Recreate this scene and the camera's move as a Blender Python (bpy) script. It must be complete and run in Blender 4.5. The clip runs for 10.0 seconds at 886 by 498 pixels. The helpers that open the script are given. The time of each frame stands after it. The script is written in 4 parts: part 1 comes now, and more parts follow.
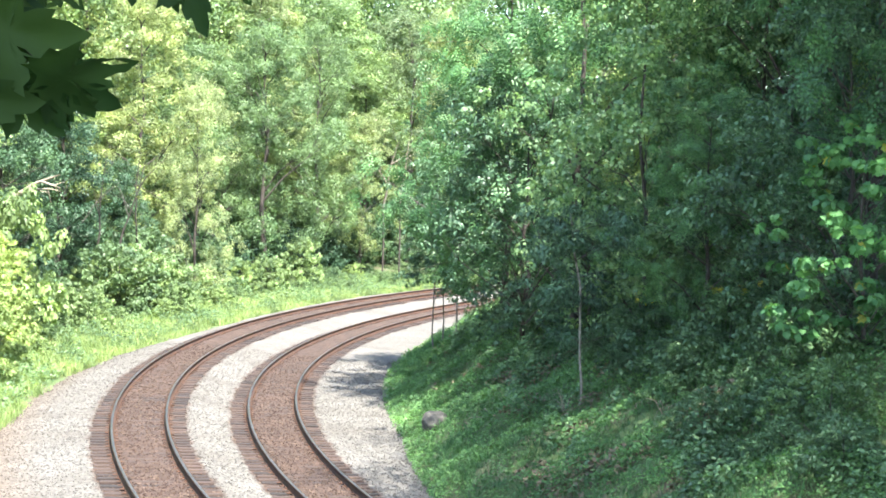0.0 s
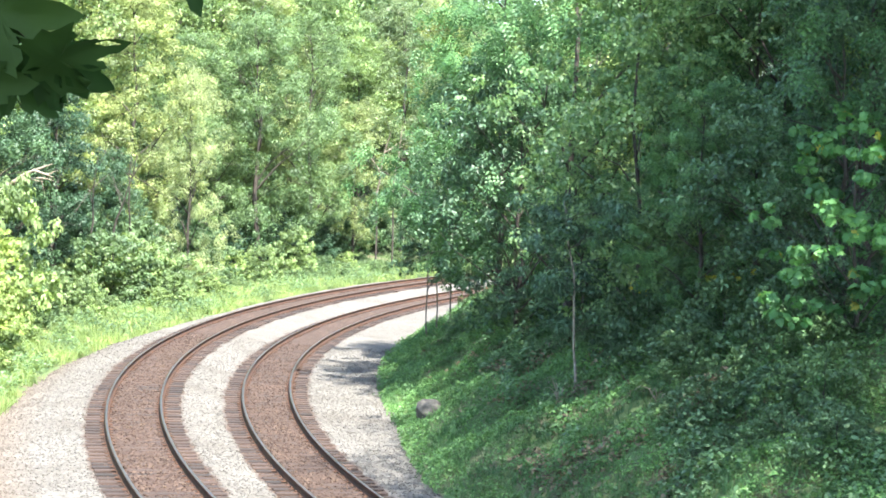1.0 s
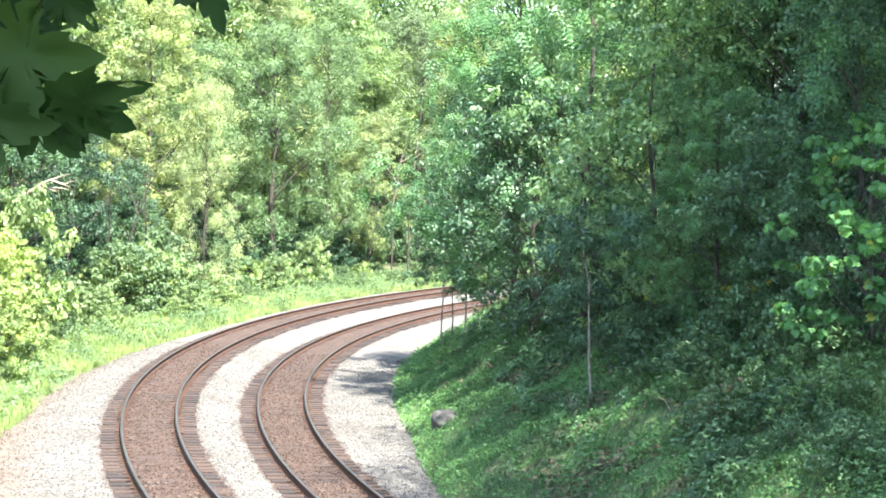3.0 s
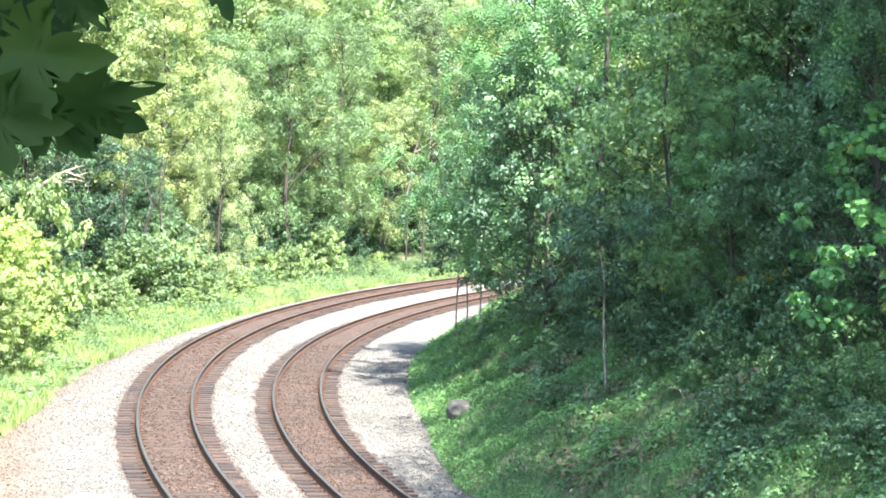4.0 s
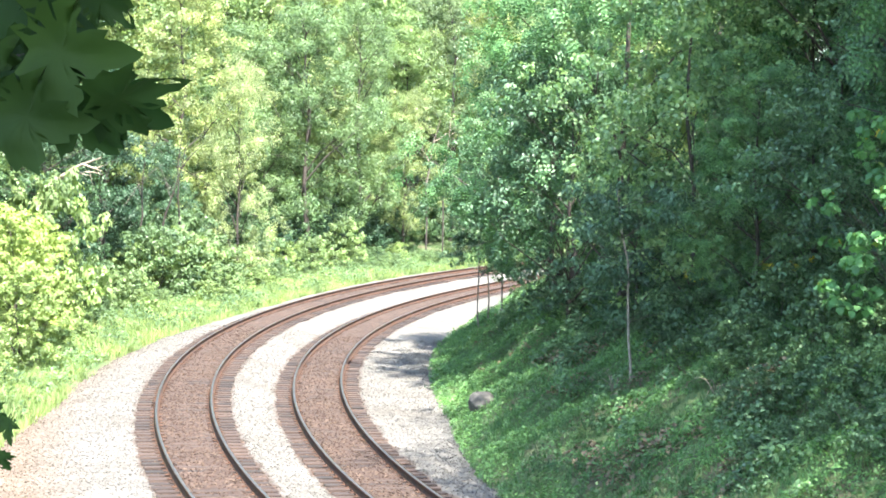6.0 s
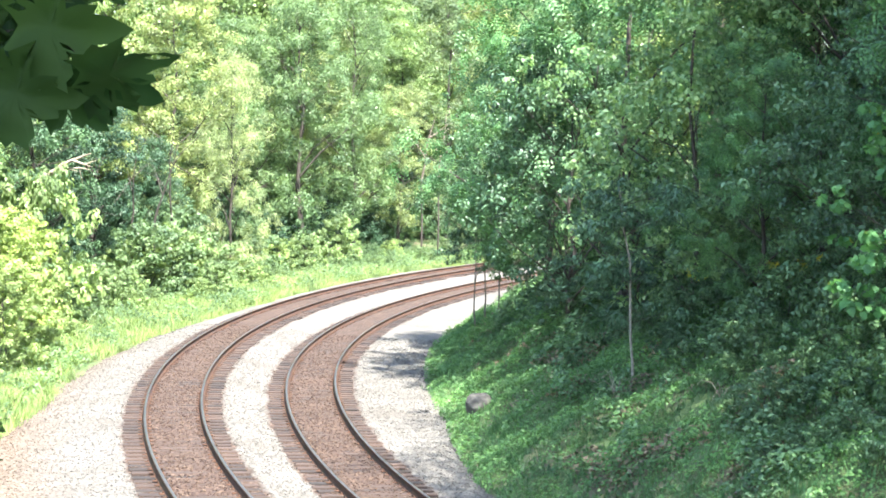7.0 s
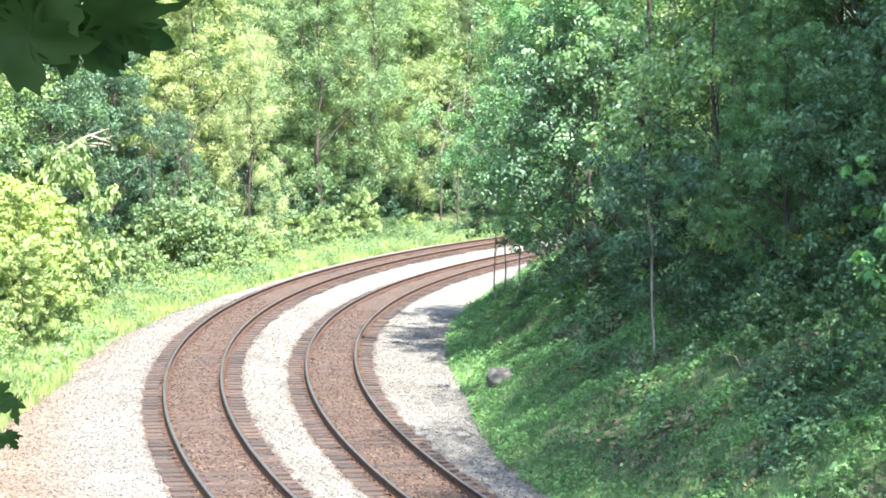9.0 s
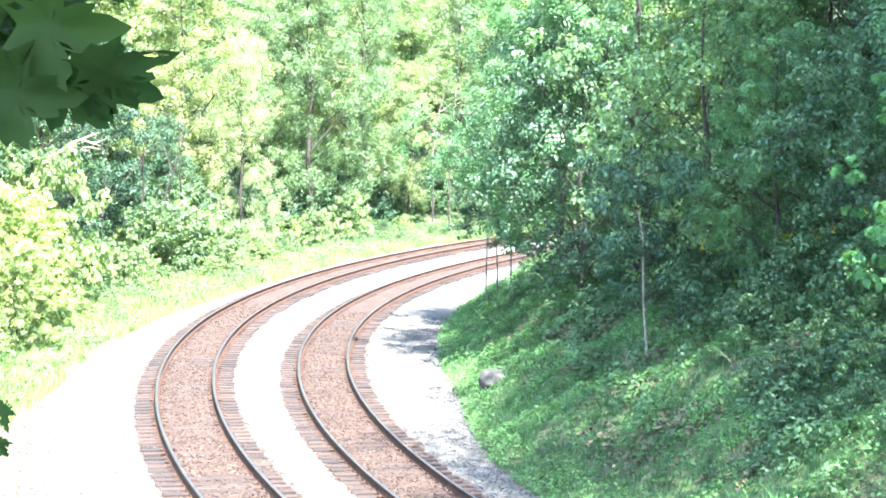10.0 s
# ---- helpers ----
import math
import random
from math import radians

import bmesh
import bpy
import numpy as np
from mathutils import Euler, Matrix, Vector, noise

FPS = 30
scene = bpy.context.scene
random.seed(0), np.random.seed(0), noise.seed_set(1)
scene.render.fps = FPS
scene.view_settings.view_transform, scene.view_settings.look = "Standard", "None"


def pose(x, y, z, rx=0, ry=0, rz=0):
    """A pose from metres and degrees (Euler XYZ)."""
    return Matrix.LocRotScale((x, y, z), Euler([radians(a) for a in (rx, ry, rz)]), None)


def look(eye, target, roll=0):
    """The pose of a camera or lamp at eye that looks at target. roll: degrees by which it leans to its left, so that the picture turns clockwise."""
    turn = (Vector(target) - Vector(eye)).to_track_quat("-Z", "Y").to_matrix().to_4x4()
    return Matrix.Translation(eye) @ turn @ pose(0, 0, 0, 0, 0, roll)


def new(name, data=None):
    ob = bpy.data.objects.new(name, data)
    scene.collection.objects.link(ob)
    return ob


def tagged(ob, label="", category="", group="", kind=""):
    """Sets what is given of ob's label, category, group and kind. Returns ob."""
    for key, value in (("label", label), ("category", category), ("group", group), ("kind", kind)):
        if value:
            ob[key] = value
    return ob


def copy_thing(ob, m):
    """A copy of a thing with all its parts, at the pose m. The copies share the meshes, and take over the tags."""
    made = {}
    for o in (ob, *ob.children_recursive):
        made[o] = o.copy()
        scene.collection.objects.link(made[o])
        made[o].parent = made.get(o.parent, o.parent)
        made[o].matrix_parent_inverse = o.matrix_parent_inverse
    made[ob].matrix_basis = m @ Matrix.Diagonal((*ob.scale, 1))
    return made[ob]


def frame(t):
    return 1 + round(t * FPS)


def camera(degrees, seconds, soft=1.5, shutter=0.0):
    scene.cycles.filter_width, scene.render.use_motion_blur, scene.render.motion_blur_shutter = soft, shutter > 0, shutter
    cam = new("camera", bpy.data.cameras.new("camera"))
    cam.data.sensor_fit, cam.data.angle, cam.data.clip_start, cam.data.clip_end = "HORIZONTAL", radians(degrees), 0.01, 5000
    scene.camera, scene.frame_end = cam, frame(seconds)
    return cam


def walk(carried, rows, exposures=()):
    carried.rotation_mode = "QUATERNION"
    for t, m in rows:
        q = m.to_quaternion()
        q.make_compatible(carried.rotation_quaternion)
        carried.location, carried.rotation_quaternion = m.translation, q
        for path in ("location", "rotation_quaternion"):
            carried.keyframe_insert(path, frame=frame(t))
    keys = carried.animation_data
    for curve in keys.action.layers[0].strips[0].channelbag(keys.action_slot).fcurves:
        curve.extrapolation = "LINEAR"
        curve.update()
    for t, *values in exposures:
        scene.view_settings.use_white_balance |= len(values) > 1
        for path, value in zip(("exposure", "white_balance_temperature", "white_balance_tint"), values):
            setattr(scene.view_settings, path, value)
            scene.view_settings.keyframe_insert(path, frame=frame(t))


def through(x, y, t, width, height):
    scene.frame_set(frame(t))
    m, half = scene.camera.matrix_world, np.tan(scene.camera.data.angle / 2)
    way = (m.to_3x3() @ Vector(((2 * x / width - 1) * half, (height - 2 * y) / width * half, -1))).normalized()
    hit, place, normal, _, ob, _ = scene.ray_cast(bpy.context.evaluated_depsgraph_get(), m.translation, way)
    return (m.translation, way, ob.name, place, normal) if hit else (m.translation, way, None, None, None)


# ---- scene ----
LENS = 26.73
cam = camera(LENS, 10.0, soft=1.8)
PATH = [
    (0, (0.100, -2.372, 7.387), (3.10, 97.50, 3.38), 1.10),
    (0.5, (0.079, -2.481, 7.374), (3.40, 97.38, 3.28), 1.01),
    (1, (0.063, -2.446, 7.391), (3.47, 97.39, 2.77), 1.01),
    (1.5, (0.096, -2.404, 7.404), (3.45, 97.43, 2.64), 1.01),
    (2, (0.103, -2.438, 7.421), (3.34, 97.41, 2.92), 1.21),
    (2.5, (0.097, -2.439, 7.399), (3.05, 97.44, 3.42), 1.16),
    (4, (0.086, -2.412, 7.423), (1.85, 97.46, 2.75), 0.85),
    (4.5, (0.057, -2.064, 7.399), (1.83, 97.80, 2.46), 0.65),
    (5, (0.086, -1.965, 7.394), (1.50, 97.88, 2.09), 0.40),
    (5.5, (0.080, -1.982, 7.405), (0.70, 97.88, 2.17), 0.30),
    (7, (0.028, -0.423, 7.394), (1.02, 99.42, 1.93), 0.30),
    (7.5, (0.040, 0.097, 7.365), (0.91, 99.93, 1.65), 0.34),
    (8, (0.035, 0.091, 7.358), (0.77, 99.92, 1.59), 0.21),
    (8.5, (0.039, 0.000, 7.378), (0.46, 99.81, 1.17), 0.15),
    (9, (0.022, -0.106, 7.361), (-0.03, 99.66, 0.51), -0.02),
    (9.5, (0.023, -0.116, 7.373), (0.20, 99.66, 0.61), -0.36),
    (10, (0.046, -0.105, 7.404), (0.41, 99.66, 0.58), -0.42),
]
EXPOSURES = [(0, 2.76, 6500, 10), (1.5, 2.78, 6500, 10), (2.5, 2.88, 6500, 10), (4, 2.97, 6500, 10), (5.5, 2.99, 6500, 10), (7, 2.96, 6500, 10), (8, 2.94, 6500, 10),
             (8.5, 2.82, 6500, 10), (9, 2.92, 6500, 10), (9.3, 3.07, 6450, 10), (9.6, 3.29, 6300, 10), (10, 3.66, 6050, 10)]
walk(cam, [(t, look(eye, target, roll)) for t, eye, target, roll in PATH], EXPOSURES)

# ---- daylight ----
SUN_TO = Vector((0.23, -0.46, 0.86)).normalized()
world = bpy.data.worlds.new("sky")
scene.world = world
world.use_nodes = True
wn = world.node_tree.nodes
sky = wn.new("ShaderNodeTexSky")
sky.sky_type = "NISHITA"
sky.sun_disc = False
sky.sun_elevation = math.asin(SUN_TO.z)
sky.sun_rotation = math.atan2(SUN_TO.x, SUN_TO.y)
wn["Background"].inputs["Strength"].default_value = 0.128
world.node_tree.links.new(sky.outputs[0], wn["Background"].inputs["Color"])
sun_data = bpy.data.lights.new("sun", "SUN")
sun_data.energy, sun_data.angle, sun_data.color = 4.7, radians(0.6), (1.0, 0.965, 0.90)
sun = new("sun", sun_data)
sun.matrix_world = look(SUN_TO * 100, (0, 0, 0))

# ---- plan: everything lies round the centre of the curve ----
CX, CY = 97.807, 63.177
R_IN = 100.704                     # innermost rail
GAUGE = 1.505                      # between the middles of the rail heads
SPACING = 3.94
RISE = 0.368                       # the outer track lies higher
CANT = 0.03                        # each track leans into the curve
R_OUT = R_IN + SPACING
TRACKS = ((R_IN + GAUGE / 2, CANT * GAUGE / 2), (R_OUT + GAUGE / 2, RISE + CANT * GAUGE / 2))


def polar(r, deg):
    a = radians(deg)
    return CX - r * math.cos(a), CY + r * math.sin(a)


def hash2(i, j, seed):
    v = np.sin(i * 127.1 + j * 311.7 + seed * 74.7) * 43758.5453
    return v - np.floor(v)


def vnoise(x, y, seed=0):
    """Smooth noise from -1 to 1, one cell to the unit."""
    x, y = np.asarray(x, float), np.asarray(y, float)
    i, j = np.floor(x), np.floor(y)
    u, v = x - i, y - j
    u, v = u * u * (3 - 2 * u), v * v * (3 - 2 * v)
    a, b = hash2(i, j, seed), hash2(i + 1, j, seed)
    c, d = hash2(i, j + 1, seed), hash2(i + 1, j + 1, seed)
    return 2 * (a + (b - a) * u + (c - a) * v + (a - b - c + d) * u * v) - 1


def level(r):
    """Height of the rail tops' surface across both tracks."""
    u = r - R_IN
    return np.interp(u, (-6, -0.55, GAUGE + 0.55, SPACING - 0.55, SPACING + GAUGE + 0.55, SPACING + GAUGE + 4),
                     (-0.10, -0.0165, 0.0615, RISE - 0.0165, RISE + 0.0615, RISE - 0.10))


def bearing(x, y):
    return np.degrees(np.arctan2(y - CY, CX - x))


def foot(deg):
    """Radius at which the inner bank begins."""
    return R_IN + np.interp(deg, (-40, -14.5, -12, -7, 0, 40), (-1.6, -1.8, -2.1, -3.05, -3.2, -3.4))


def verge(deg):
    """Radius at which the gravel ends and the outer verge begins."""
    return R_IN + np.interp(deg, (-30, -18, -11, -6, 0, 4.4, 8, 12.4, 24, 60), (15, 13, 9.9, 8.6, 8.3, 7.9, 7.4, 7.2, 8.2, 8.2))


def ground(x, y):
    x, y = np.asarray(x, float), np.asarray(y, float)
    r = np.hypot(x - CX, y - CY)
    deg = bearing(x, y)
    wob = 0.35 * vnoise(x / 2.5, y / 2.5, 3)
    inner = np.clip(foot(deg) + wob - r, 0, None)
    far_in = 12.0 * (1 - np.exp(-inner * 0.66 / 12.0))
    rough = np.clip(inner / 2.0, 0, 1)
    outer = np.clip(r - verge(deg), 0, None)
    wood = np.clip(r - R_IN - 15, 0, None)
    rise = 0.04 * np.clip(outer, 0, 6) + 16 * (1 - np.exp(-0.2 * wood / 16))
    z = -0.38 + level(r) + far_in + rise
    z = z + rough * (0.28 * vnoise(x / 1.9, y / 1.9, 5) + 0.10 * vnoise(x / 0.7, y / 0.7, 6))
    z = z + np.clip(outer / 3, 0, 1) * 0.12 * vnoise(x / 1.3, y / 1.3, 7)
    w = np.exp(-((np.hypot(x, y + 3.0) / 8.5) ** 4))
    return z + (5.72 - z) * w


def gz(x, y):
    return float(ground(x, y))


# ---- materials ----
def material(name):
    m = bpy.data.materials.new(name)
    m.use_nodes = True
    return m, m.node_tree.nodes, m.node_tree.links, m.node_tree.nodes["Principled BSDF"]


def ramp(nodes, stops):
    n = nodes.new("ShaderNodeValToRGB")
    while len(n.color_ramp.elements) < len(stops):
        n.color_ramp.elements.new(0.5)
    for e, (p, c) in zip(n.color_ramp.elements, stops):
        e.position, e.color = p, (*c, 1)
    return n


def noise_node(nodes, links, scale, detail=4, coord="Object"):
    tc = nodes.new("ShaderNodeTexCoord")
    n = nodes.new("ShaderNodeTexNoise")
    n.inputs["Scale"].default_value, n.inputs["Detail"].default_value = scale, detail
    links.new(tc.outputs[coord], n.inputs["Vector"])
    return n


def mixed(nodes, links, fac, a, b, how="MIX"):
    n = nodes.new("ShaderNodeMix")
    n.data_type, n.blend_type = "RGBA", how
    for sock, v in ((n.inputs[0], fac), (n.inputs[6], a), (n.inputs[7], b)):
        if isinstance(v, (int, float)):
            sock.default_value = v
        elif isinstance(v, tuple):
            sock.default_value = (*v, 1)
        else:
            links.new(v, sock)
    return n.outputs[2]


def bump(nodes, links, height, bsdf, strength=0.4, distance=0.02):
    b = nodes.new("ShaderNodeBump")
    b.inputs["Strength"].default_value, b.inputs["Distance"].default_value = strength, distance
    links.new(height, b.inputs["Height"])
    links.new(b.outputs[0], bsdf.inputs["Normal"])


def leaf_material(name, dark, mid, light, through=0.4, rough=0.5, odd=None, spec=0.35):
    """Foliage: colour varies leaf by leaf, over the crown and tree by tree; light comes through the blades."""
    m, nodes, links, bsdf = material(name)
    geo = nodes.new("ShaderNodeNewGeometry")
    stops = [(0.0, dark), (0.5, mid), (0.97, light)]
    if odd:
        stops.append((1.0, odd))
    r = ramp(nodes, stops)
    links.new(geo.outputs["Random Per Island"], r.inputs[0])
    big = noise_node(nodes, links, 0.62, 3)
    rb = ramp(nodes, [(0.32, (0.56, 0.60, 0.62)), (0.68, (1.38, 1.33, 1.16))])
    links.new(big.outputs[0], rb.inputs[0])
    col = mixed(nodes, links, 1.0, r.outputs[0], rb.outputs[0], "MULTIPLY")
    info = nodes.new("ShaderNodeObjectInfo")
    ro = ramp(nodes, [(0.0, (0.64, 0.72, 0.78)), (0.5, (1.0, 1.0, 1.0)), (1.0, (1.36, 1.28, 1.04))])
    links.new(info.outputs["Random"], ro.inputs[0])
    col = mixed(nodes, links, 1.0, col, ro.outputs[0], "MULTIPLY")
    links.new(col, bsdf.inputs["Base Color"])
    bsdf.inputs["Roughness"].default_value = rough
    bsdf.inputs["Specular IOR Level"].default_value = spec
    tr = nodes.new("ShaderNodeBsdfTranslucent")
    warm = mixed(nodes, links, 1.0, col, (1.12, 1.18, 0.72), "MULTIPLY")
    links.new(warm, tr.inputs["Color"])
    mx = nodes.new("ShaderNodeMixShader")
    mx.inputs[0].default_value = through
    links.new(bsdf.outputs[0], mx.inputs[1])
    links.new(tr.outputs[0], mx.inputs[2])
    links.new(mx.outputs[0], nodes["Material Output"].inputs["Surface"])
    return m


def bark_material(name, a, b):
    m, nodes, links, bsdf = material(name)
    n = noise_node(nodes, links, 9, 6)
    r = ramp(nodes, [(0.3, a), (0.7, b)])
    links.new(n.outputs[0], r.inputs[0])
    links.new(r.outputs[0], bsdf.inputs["Base Color"])
    bsdf.inputs["Roughness"].default_value = 0.9
    bump(nodes, links, n.outputs[0], bsdf, 0.7, 0.03)
    return m


def ground_material():
    m, nodes, links, bsdf = material("earth_and_grass")
    a = noise_node(nodes, links, 0.6, 6)
    b = noise_node(nodes, links, 14, 5)
    soil = ramp(nodes, [(0.3, (0.045, 0.035, 0.022)), (0.75, (0.13, 0.10, 0.06))])
    links.new(b.outputs[0], soil.inputs[0])
    green = ramp(nodes, [(0.3, (0.03, 0.055, 0.016)), (0.75, (0.085, 0.13, 0.035))])
    links.new(b.outputs[0], green.inputs[0])
    f = ramp(nodes, [(0.30, (0, 0, 0)), (0.48, (1, 1, 1))])
    links.new(a.outputs[0], f.inputs[0])
    links.new(mixed(nodes, links, f.outputs[0], soil.outputs[0], green.outputs[0]), bsdf.inputs["Base Color"])
    bsdf.inputs["Roughness"].default_value = 0.95
    bump(nodes, links, b.outputs[0], bsdf, 0.8, 0.06)
    return m


def ballast_colour(nodes, links, cell_random, fine):
    """Pale limestone, stained by rust and grease along each track."""
    stone = ramp(nodes, [(0.0, (0.064, 0.060, 0.053)), (0.4, (0.080, 0.075, 0.066)), (0.8, (0.100, 0.094, 0.083)), (1.0, (0.145, 0.137, 0.122))])
    links.new(cell_random, stone.inputs[0])
    rust = ramp(nodes, [(0.0, (0.020, 0.0096, 0.0052)), (0.5, (0.031, 0.0150, 0.0082)), (0.85, (0.047, 0.025, 0.014)), (1.0, (0.10, 0.069, 0.047))])
    links.new(cell_random, rust.inputs[0])
    geo = nodes.new("ShaderNodeNewGeometry")
    sub = nodes.new("ShaderNodeVectorMath")
    sub.operation = "SUBTRACT"
    sub.inputs[1].default_value = (CX, CY, 0)
    links.new(geo.outputs["Position"], sub.inputs[0])
    flat = nodes.new("ShaderNodeVectorMath")
    flat.operation = "MULTIPLY"
    flat.inputs[1].default_value = (1, 1, 0)
    links.new(sub.outputs[0], flat.inputs[0])
    ln = nodes.new("ShaderNodeVectorMath")
    ln.operation = "LENGTH"
    links.new(flat.outputs[0], ln.inputs[0])
    wob = nodes.new("ShaderNodeMath")
    wob.operation = "MULTIPLY_ADD"
    wob.inputs[1].default_value = 0.5
    links.new(fine, wob.inputs[0])
    links.new(ln.outputs["Value"], wob.inputs[2])
    best = None
    for rc, _ in TRACKS:
        d = nodes.new("ShaderNodeMath")
        d.operation = "SUBTRACT"
        d.inputs[1].default_value = rc + 0.25
        links.new(wob.outputs[0], d.inputs[0])
        ab = nodes.new("ShaderNodeMath")
        ab.operation = "ABSOLUTE"
        links.new(d.outputs[0], ab.inputs[0])
        if best is None:
            best = ab
        else:
            mn = nodes.new("ShaderNodeMath")
            mn.operation = "MINIMUM"
            links.new(best.outputs[0], mn.inputs[0])
            links.new(ab.outputs[0], mn.inputs[1])
            best = mn
    mp = nodes.new("ShaderNodeMapRange")
    mp.inputs["From Min"].default_value, mp.inputs["From Max"].default_value = 1.27, 1.42
    mp.inputs["To Min"].default_value, mp.inputs["To Max"].default_value = 1.0, 0.0
    links.new(best.outputs[0], mp.inputs["Value"])
    silt = nodes.new("ShaderNodeMapRange")
    silt.inputs["From Min"].default_value, silt.inputs["From Max"].default_value = R_OUT + GAUGE + 2.0, R_OUT + GAUGE + 3.6
    silt.inputs["To Min"].default_value, silt.inputs["To Max"].default_value = 0.0, 0.85
    links.new(wob.outputs[0], silt.inputs["Value"])
    tan = ramp(nodes, [(0.0, (0.050, 0.034, 0.022)), (0.6, (0.088, 0.060, 0.038)), (1.0, (0.15, 0.115, 0.085))])
    links.new(cell_random, tan.inputs[0])
    dirty = mixed(nodes, links, silt.outputs[0], stone.outputs[0], tan.outputs[0])
    return mixed(nodes, links, mp.outputs[0], dirty, rust.outputs[0])


def ballast_material():
    m, nodes, links, bsdf = material("ballast")
    tc = nodes.new("ShaderNodeTexCoord")
    v = nodes.new("ShaderNodeTexVoronoi")
    v.inputs["Scale"].default_value = 16
    links.new(tc.outputs["Object"], v.inputs["Vector"])
    sep = nodes.new("ShaderNodeSeparateColor")
    links.new(v.outputs["Color"], sep.inputs[0])
    n = noise_node(nodes, links, 1.6, 5)
    col = ballast_colour(nodes, links, sep.outputs[0], n.outputs[0])
    patch = noise_node(nodes, links, 0.45, 4)
    pr = ramp(nodes, [(0.3, (0.78, 0.74, 0.70)), (0.7, (1.1, 1.1, 1.1))])
    links.new(patch.outputs[0], pr.inputs[0])
    links.new(mixed(nodes, links, 1.0, col, pr.outputs[0], "MULTIPLY"), bsdf.inputs["Base Color"])
    bsdf.inputs["Roughness"].default_value = 0.9
    bump(nodes, links, v.outputs["Distance"], bsdf, 0.4, 0.03)
    return m


def stone_material():
    m, nodes, links, bsdf = material("crushed_stone")
    geo = nodes.new("ShaderNodeNewGeometry")
    n = noise_node(nodes, links, 1.6, 5)
    links.new(ballast_colour(nodes, links, geo.outputs["Random Per Island"], n.outputs[0]), bsdf.inputs["Base Color"])
    bsdf.inputs["Roughness"].default_value = 0.9
    return m


def tie_material():
    m, nodes, links, bsdf = material("creosoted_wood")
    info = nodes.new("ShaderNodeObjectInfo")
    r = ramp(nodes, [(0.0, (0.010, 0.007, 0.006)), (0.5, (0.024, 0.0145, 0.011)), (1.0, (0.042, 0.026, 0.019))])
    links.new(info.outputs["Random"], r.inputs[0])
    tc = nodes.new("ShaderNodeTexCoord")
    mp = nodes.new("ShaderNodeMapping")
    mp.inputs["Scale"].default_value = (3, 40, 40)
    links.new(tc.outputs["Object"], mp.inputs["Vector"])
    n = nodes.new("ShaderNodeTexNoise")
    n.inputs["Scale"].default_value, n.inputs["Detail"].default_value = 1.0, 5
    links.new(mp.outputs[0], n.inputs["Vector"])
    g = ramp(nodes, [(0.3, (0.6, 0.6, 0.6)), (0.7, (1.35, 1.3, 1.25))])
    links.new(n.outputs[0], g.inputs[0])
    links.new(mixed(nodes, links, 1.0, r.outputs[0], g.outputs[0], "MULTIPLY"), bsdf.inputs["Base Color"])
    bsdf.inputs["Roughness"].default_value = 0.85
    bump(nodes, links, n.outputs[0], bsdf, 0.5, 0.01)
    return m


def metal_material(name, a, b, metallic, rough):
    m, nodes, links, bsdf = material(name)
    n = noise_node(nodes, links, 6, 6)
    r = ramp(nodes, [(0.3, a), (0.7, b)])
    links.new(n.outputs[0], r.inputs[0])
    links.new(r.outputs[0], bsdf.inputs["Base Color"])
    bsdf.inputs["Metallic"].default_value = metallic
    bsdf.inputs["Roughness"].default_value = rough
    bump(nodes, links, n.outputs[0], bsdf, 0.2, 0.004)
    return m


def rock_material():
    m, nodes, links, bsdf = material("grey_rock")
    n = noise_node(nodes, links, 5, 8)
    r = ramp(nodes, [(0.3, (0.026, 0.024, 0.020)), (0.5, (0.066, 0.061, 0.051)), (0.75, (0.16, 0.148, 0.124))])
    links.new(n.outputs[0], r.inputs[0])
    links.new(r.outputs[0], bsdf.inputs["Base Color"])
    bsdf.inputs["Roughness"].default_value = 0.9
    bump(nodes, links, n.outputs[0], bsdf, 0.9, 0.06)
    return m


EARTH = ground_material()
BALLAST = ballast_material()
STONE = stone_material()
TIE = tie_material()
RAIL_RUST = metal_material("rusty_rail_steel", (0.020, 0.010, 0.006), (0.085, 0.036, 0.016), 0.1, 0.8)
RAIL_HEAD = metal_material("worn_rail_head", (0.075, 0.075, 0.07), (0.13, 0.128, 0.12), 0.8, 0.42)
ROCK = rock_material()
BARK = bark_material("brown_bark", (0.022, 0.018, 0.015), (0.060, 0.049, 0.040))
BARK_PALE = bark_material("pale_bark", (0.10, 0.09, 0.075), (0.26, 0.235, 0.195))
DEADWOOD = bark_material("bleached_deadwood", (0.15, 0.12, 0.09), (0.32, 0.27, 0.21))
LEAF_OAK = leaf_material("oak_leaves", (0.126, 0.192, 0.089), (0.150, 0.228, 0.106), (0.179, 0.272, 0.126))
LEAF_TULIP = leaf_material("yellow_green_leaves", (0.176, 0.225, 0.114), (0.205, 0.262, 0.132), (0.239, 0.306, 0.154), odd=(0.30, 0.26, 0.11))
LEAF_WILLOW = leaf_material("grey_green_leaves", (0.172, 0.223, 0.139), (0.205, 0.265, 0.165), (0.244, 0.316, 0.197))
LEAF_LOCUST = leaf_material("feathery_leaves", (0.050, 0.125, 0.050), (0.075, 0.175, 0.070), (0.115, 0.235, 0.095), through=0.25)
LEAF_CHERRY = leaf_material("glossy_dark_leaves", (0.034, 0.078, 0.042), (0.080, 0.160, 0.084), (0.145, 0.245, 0.145), rough=0.48, spec=0.4, through=0.25)
# dark leaves; on the thicket the tone stands in for shade under the crowns
LEAF_DARK = leaf_material("deep_green_shade_toned_leaves", (0.036, 0.080, 0.046), (0.050, 0.104, 0.058), (0.072, 0.135, 0.076), through=0.25)
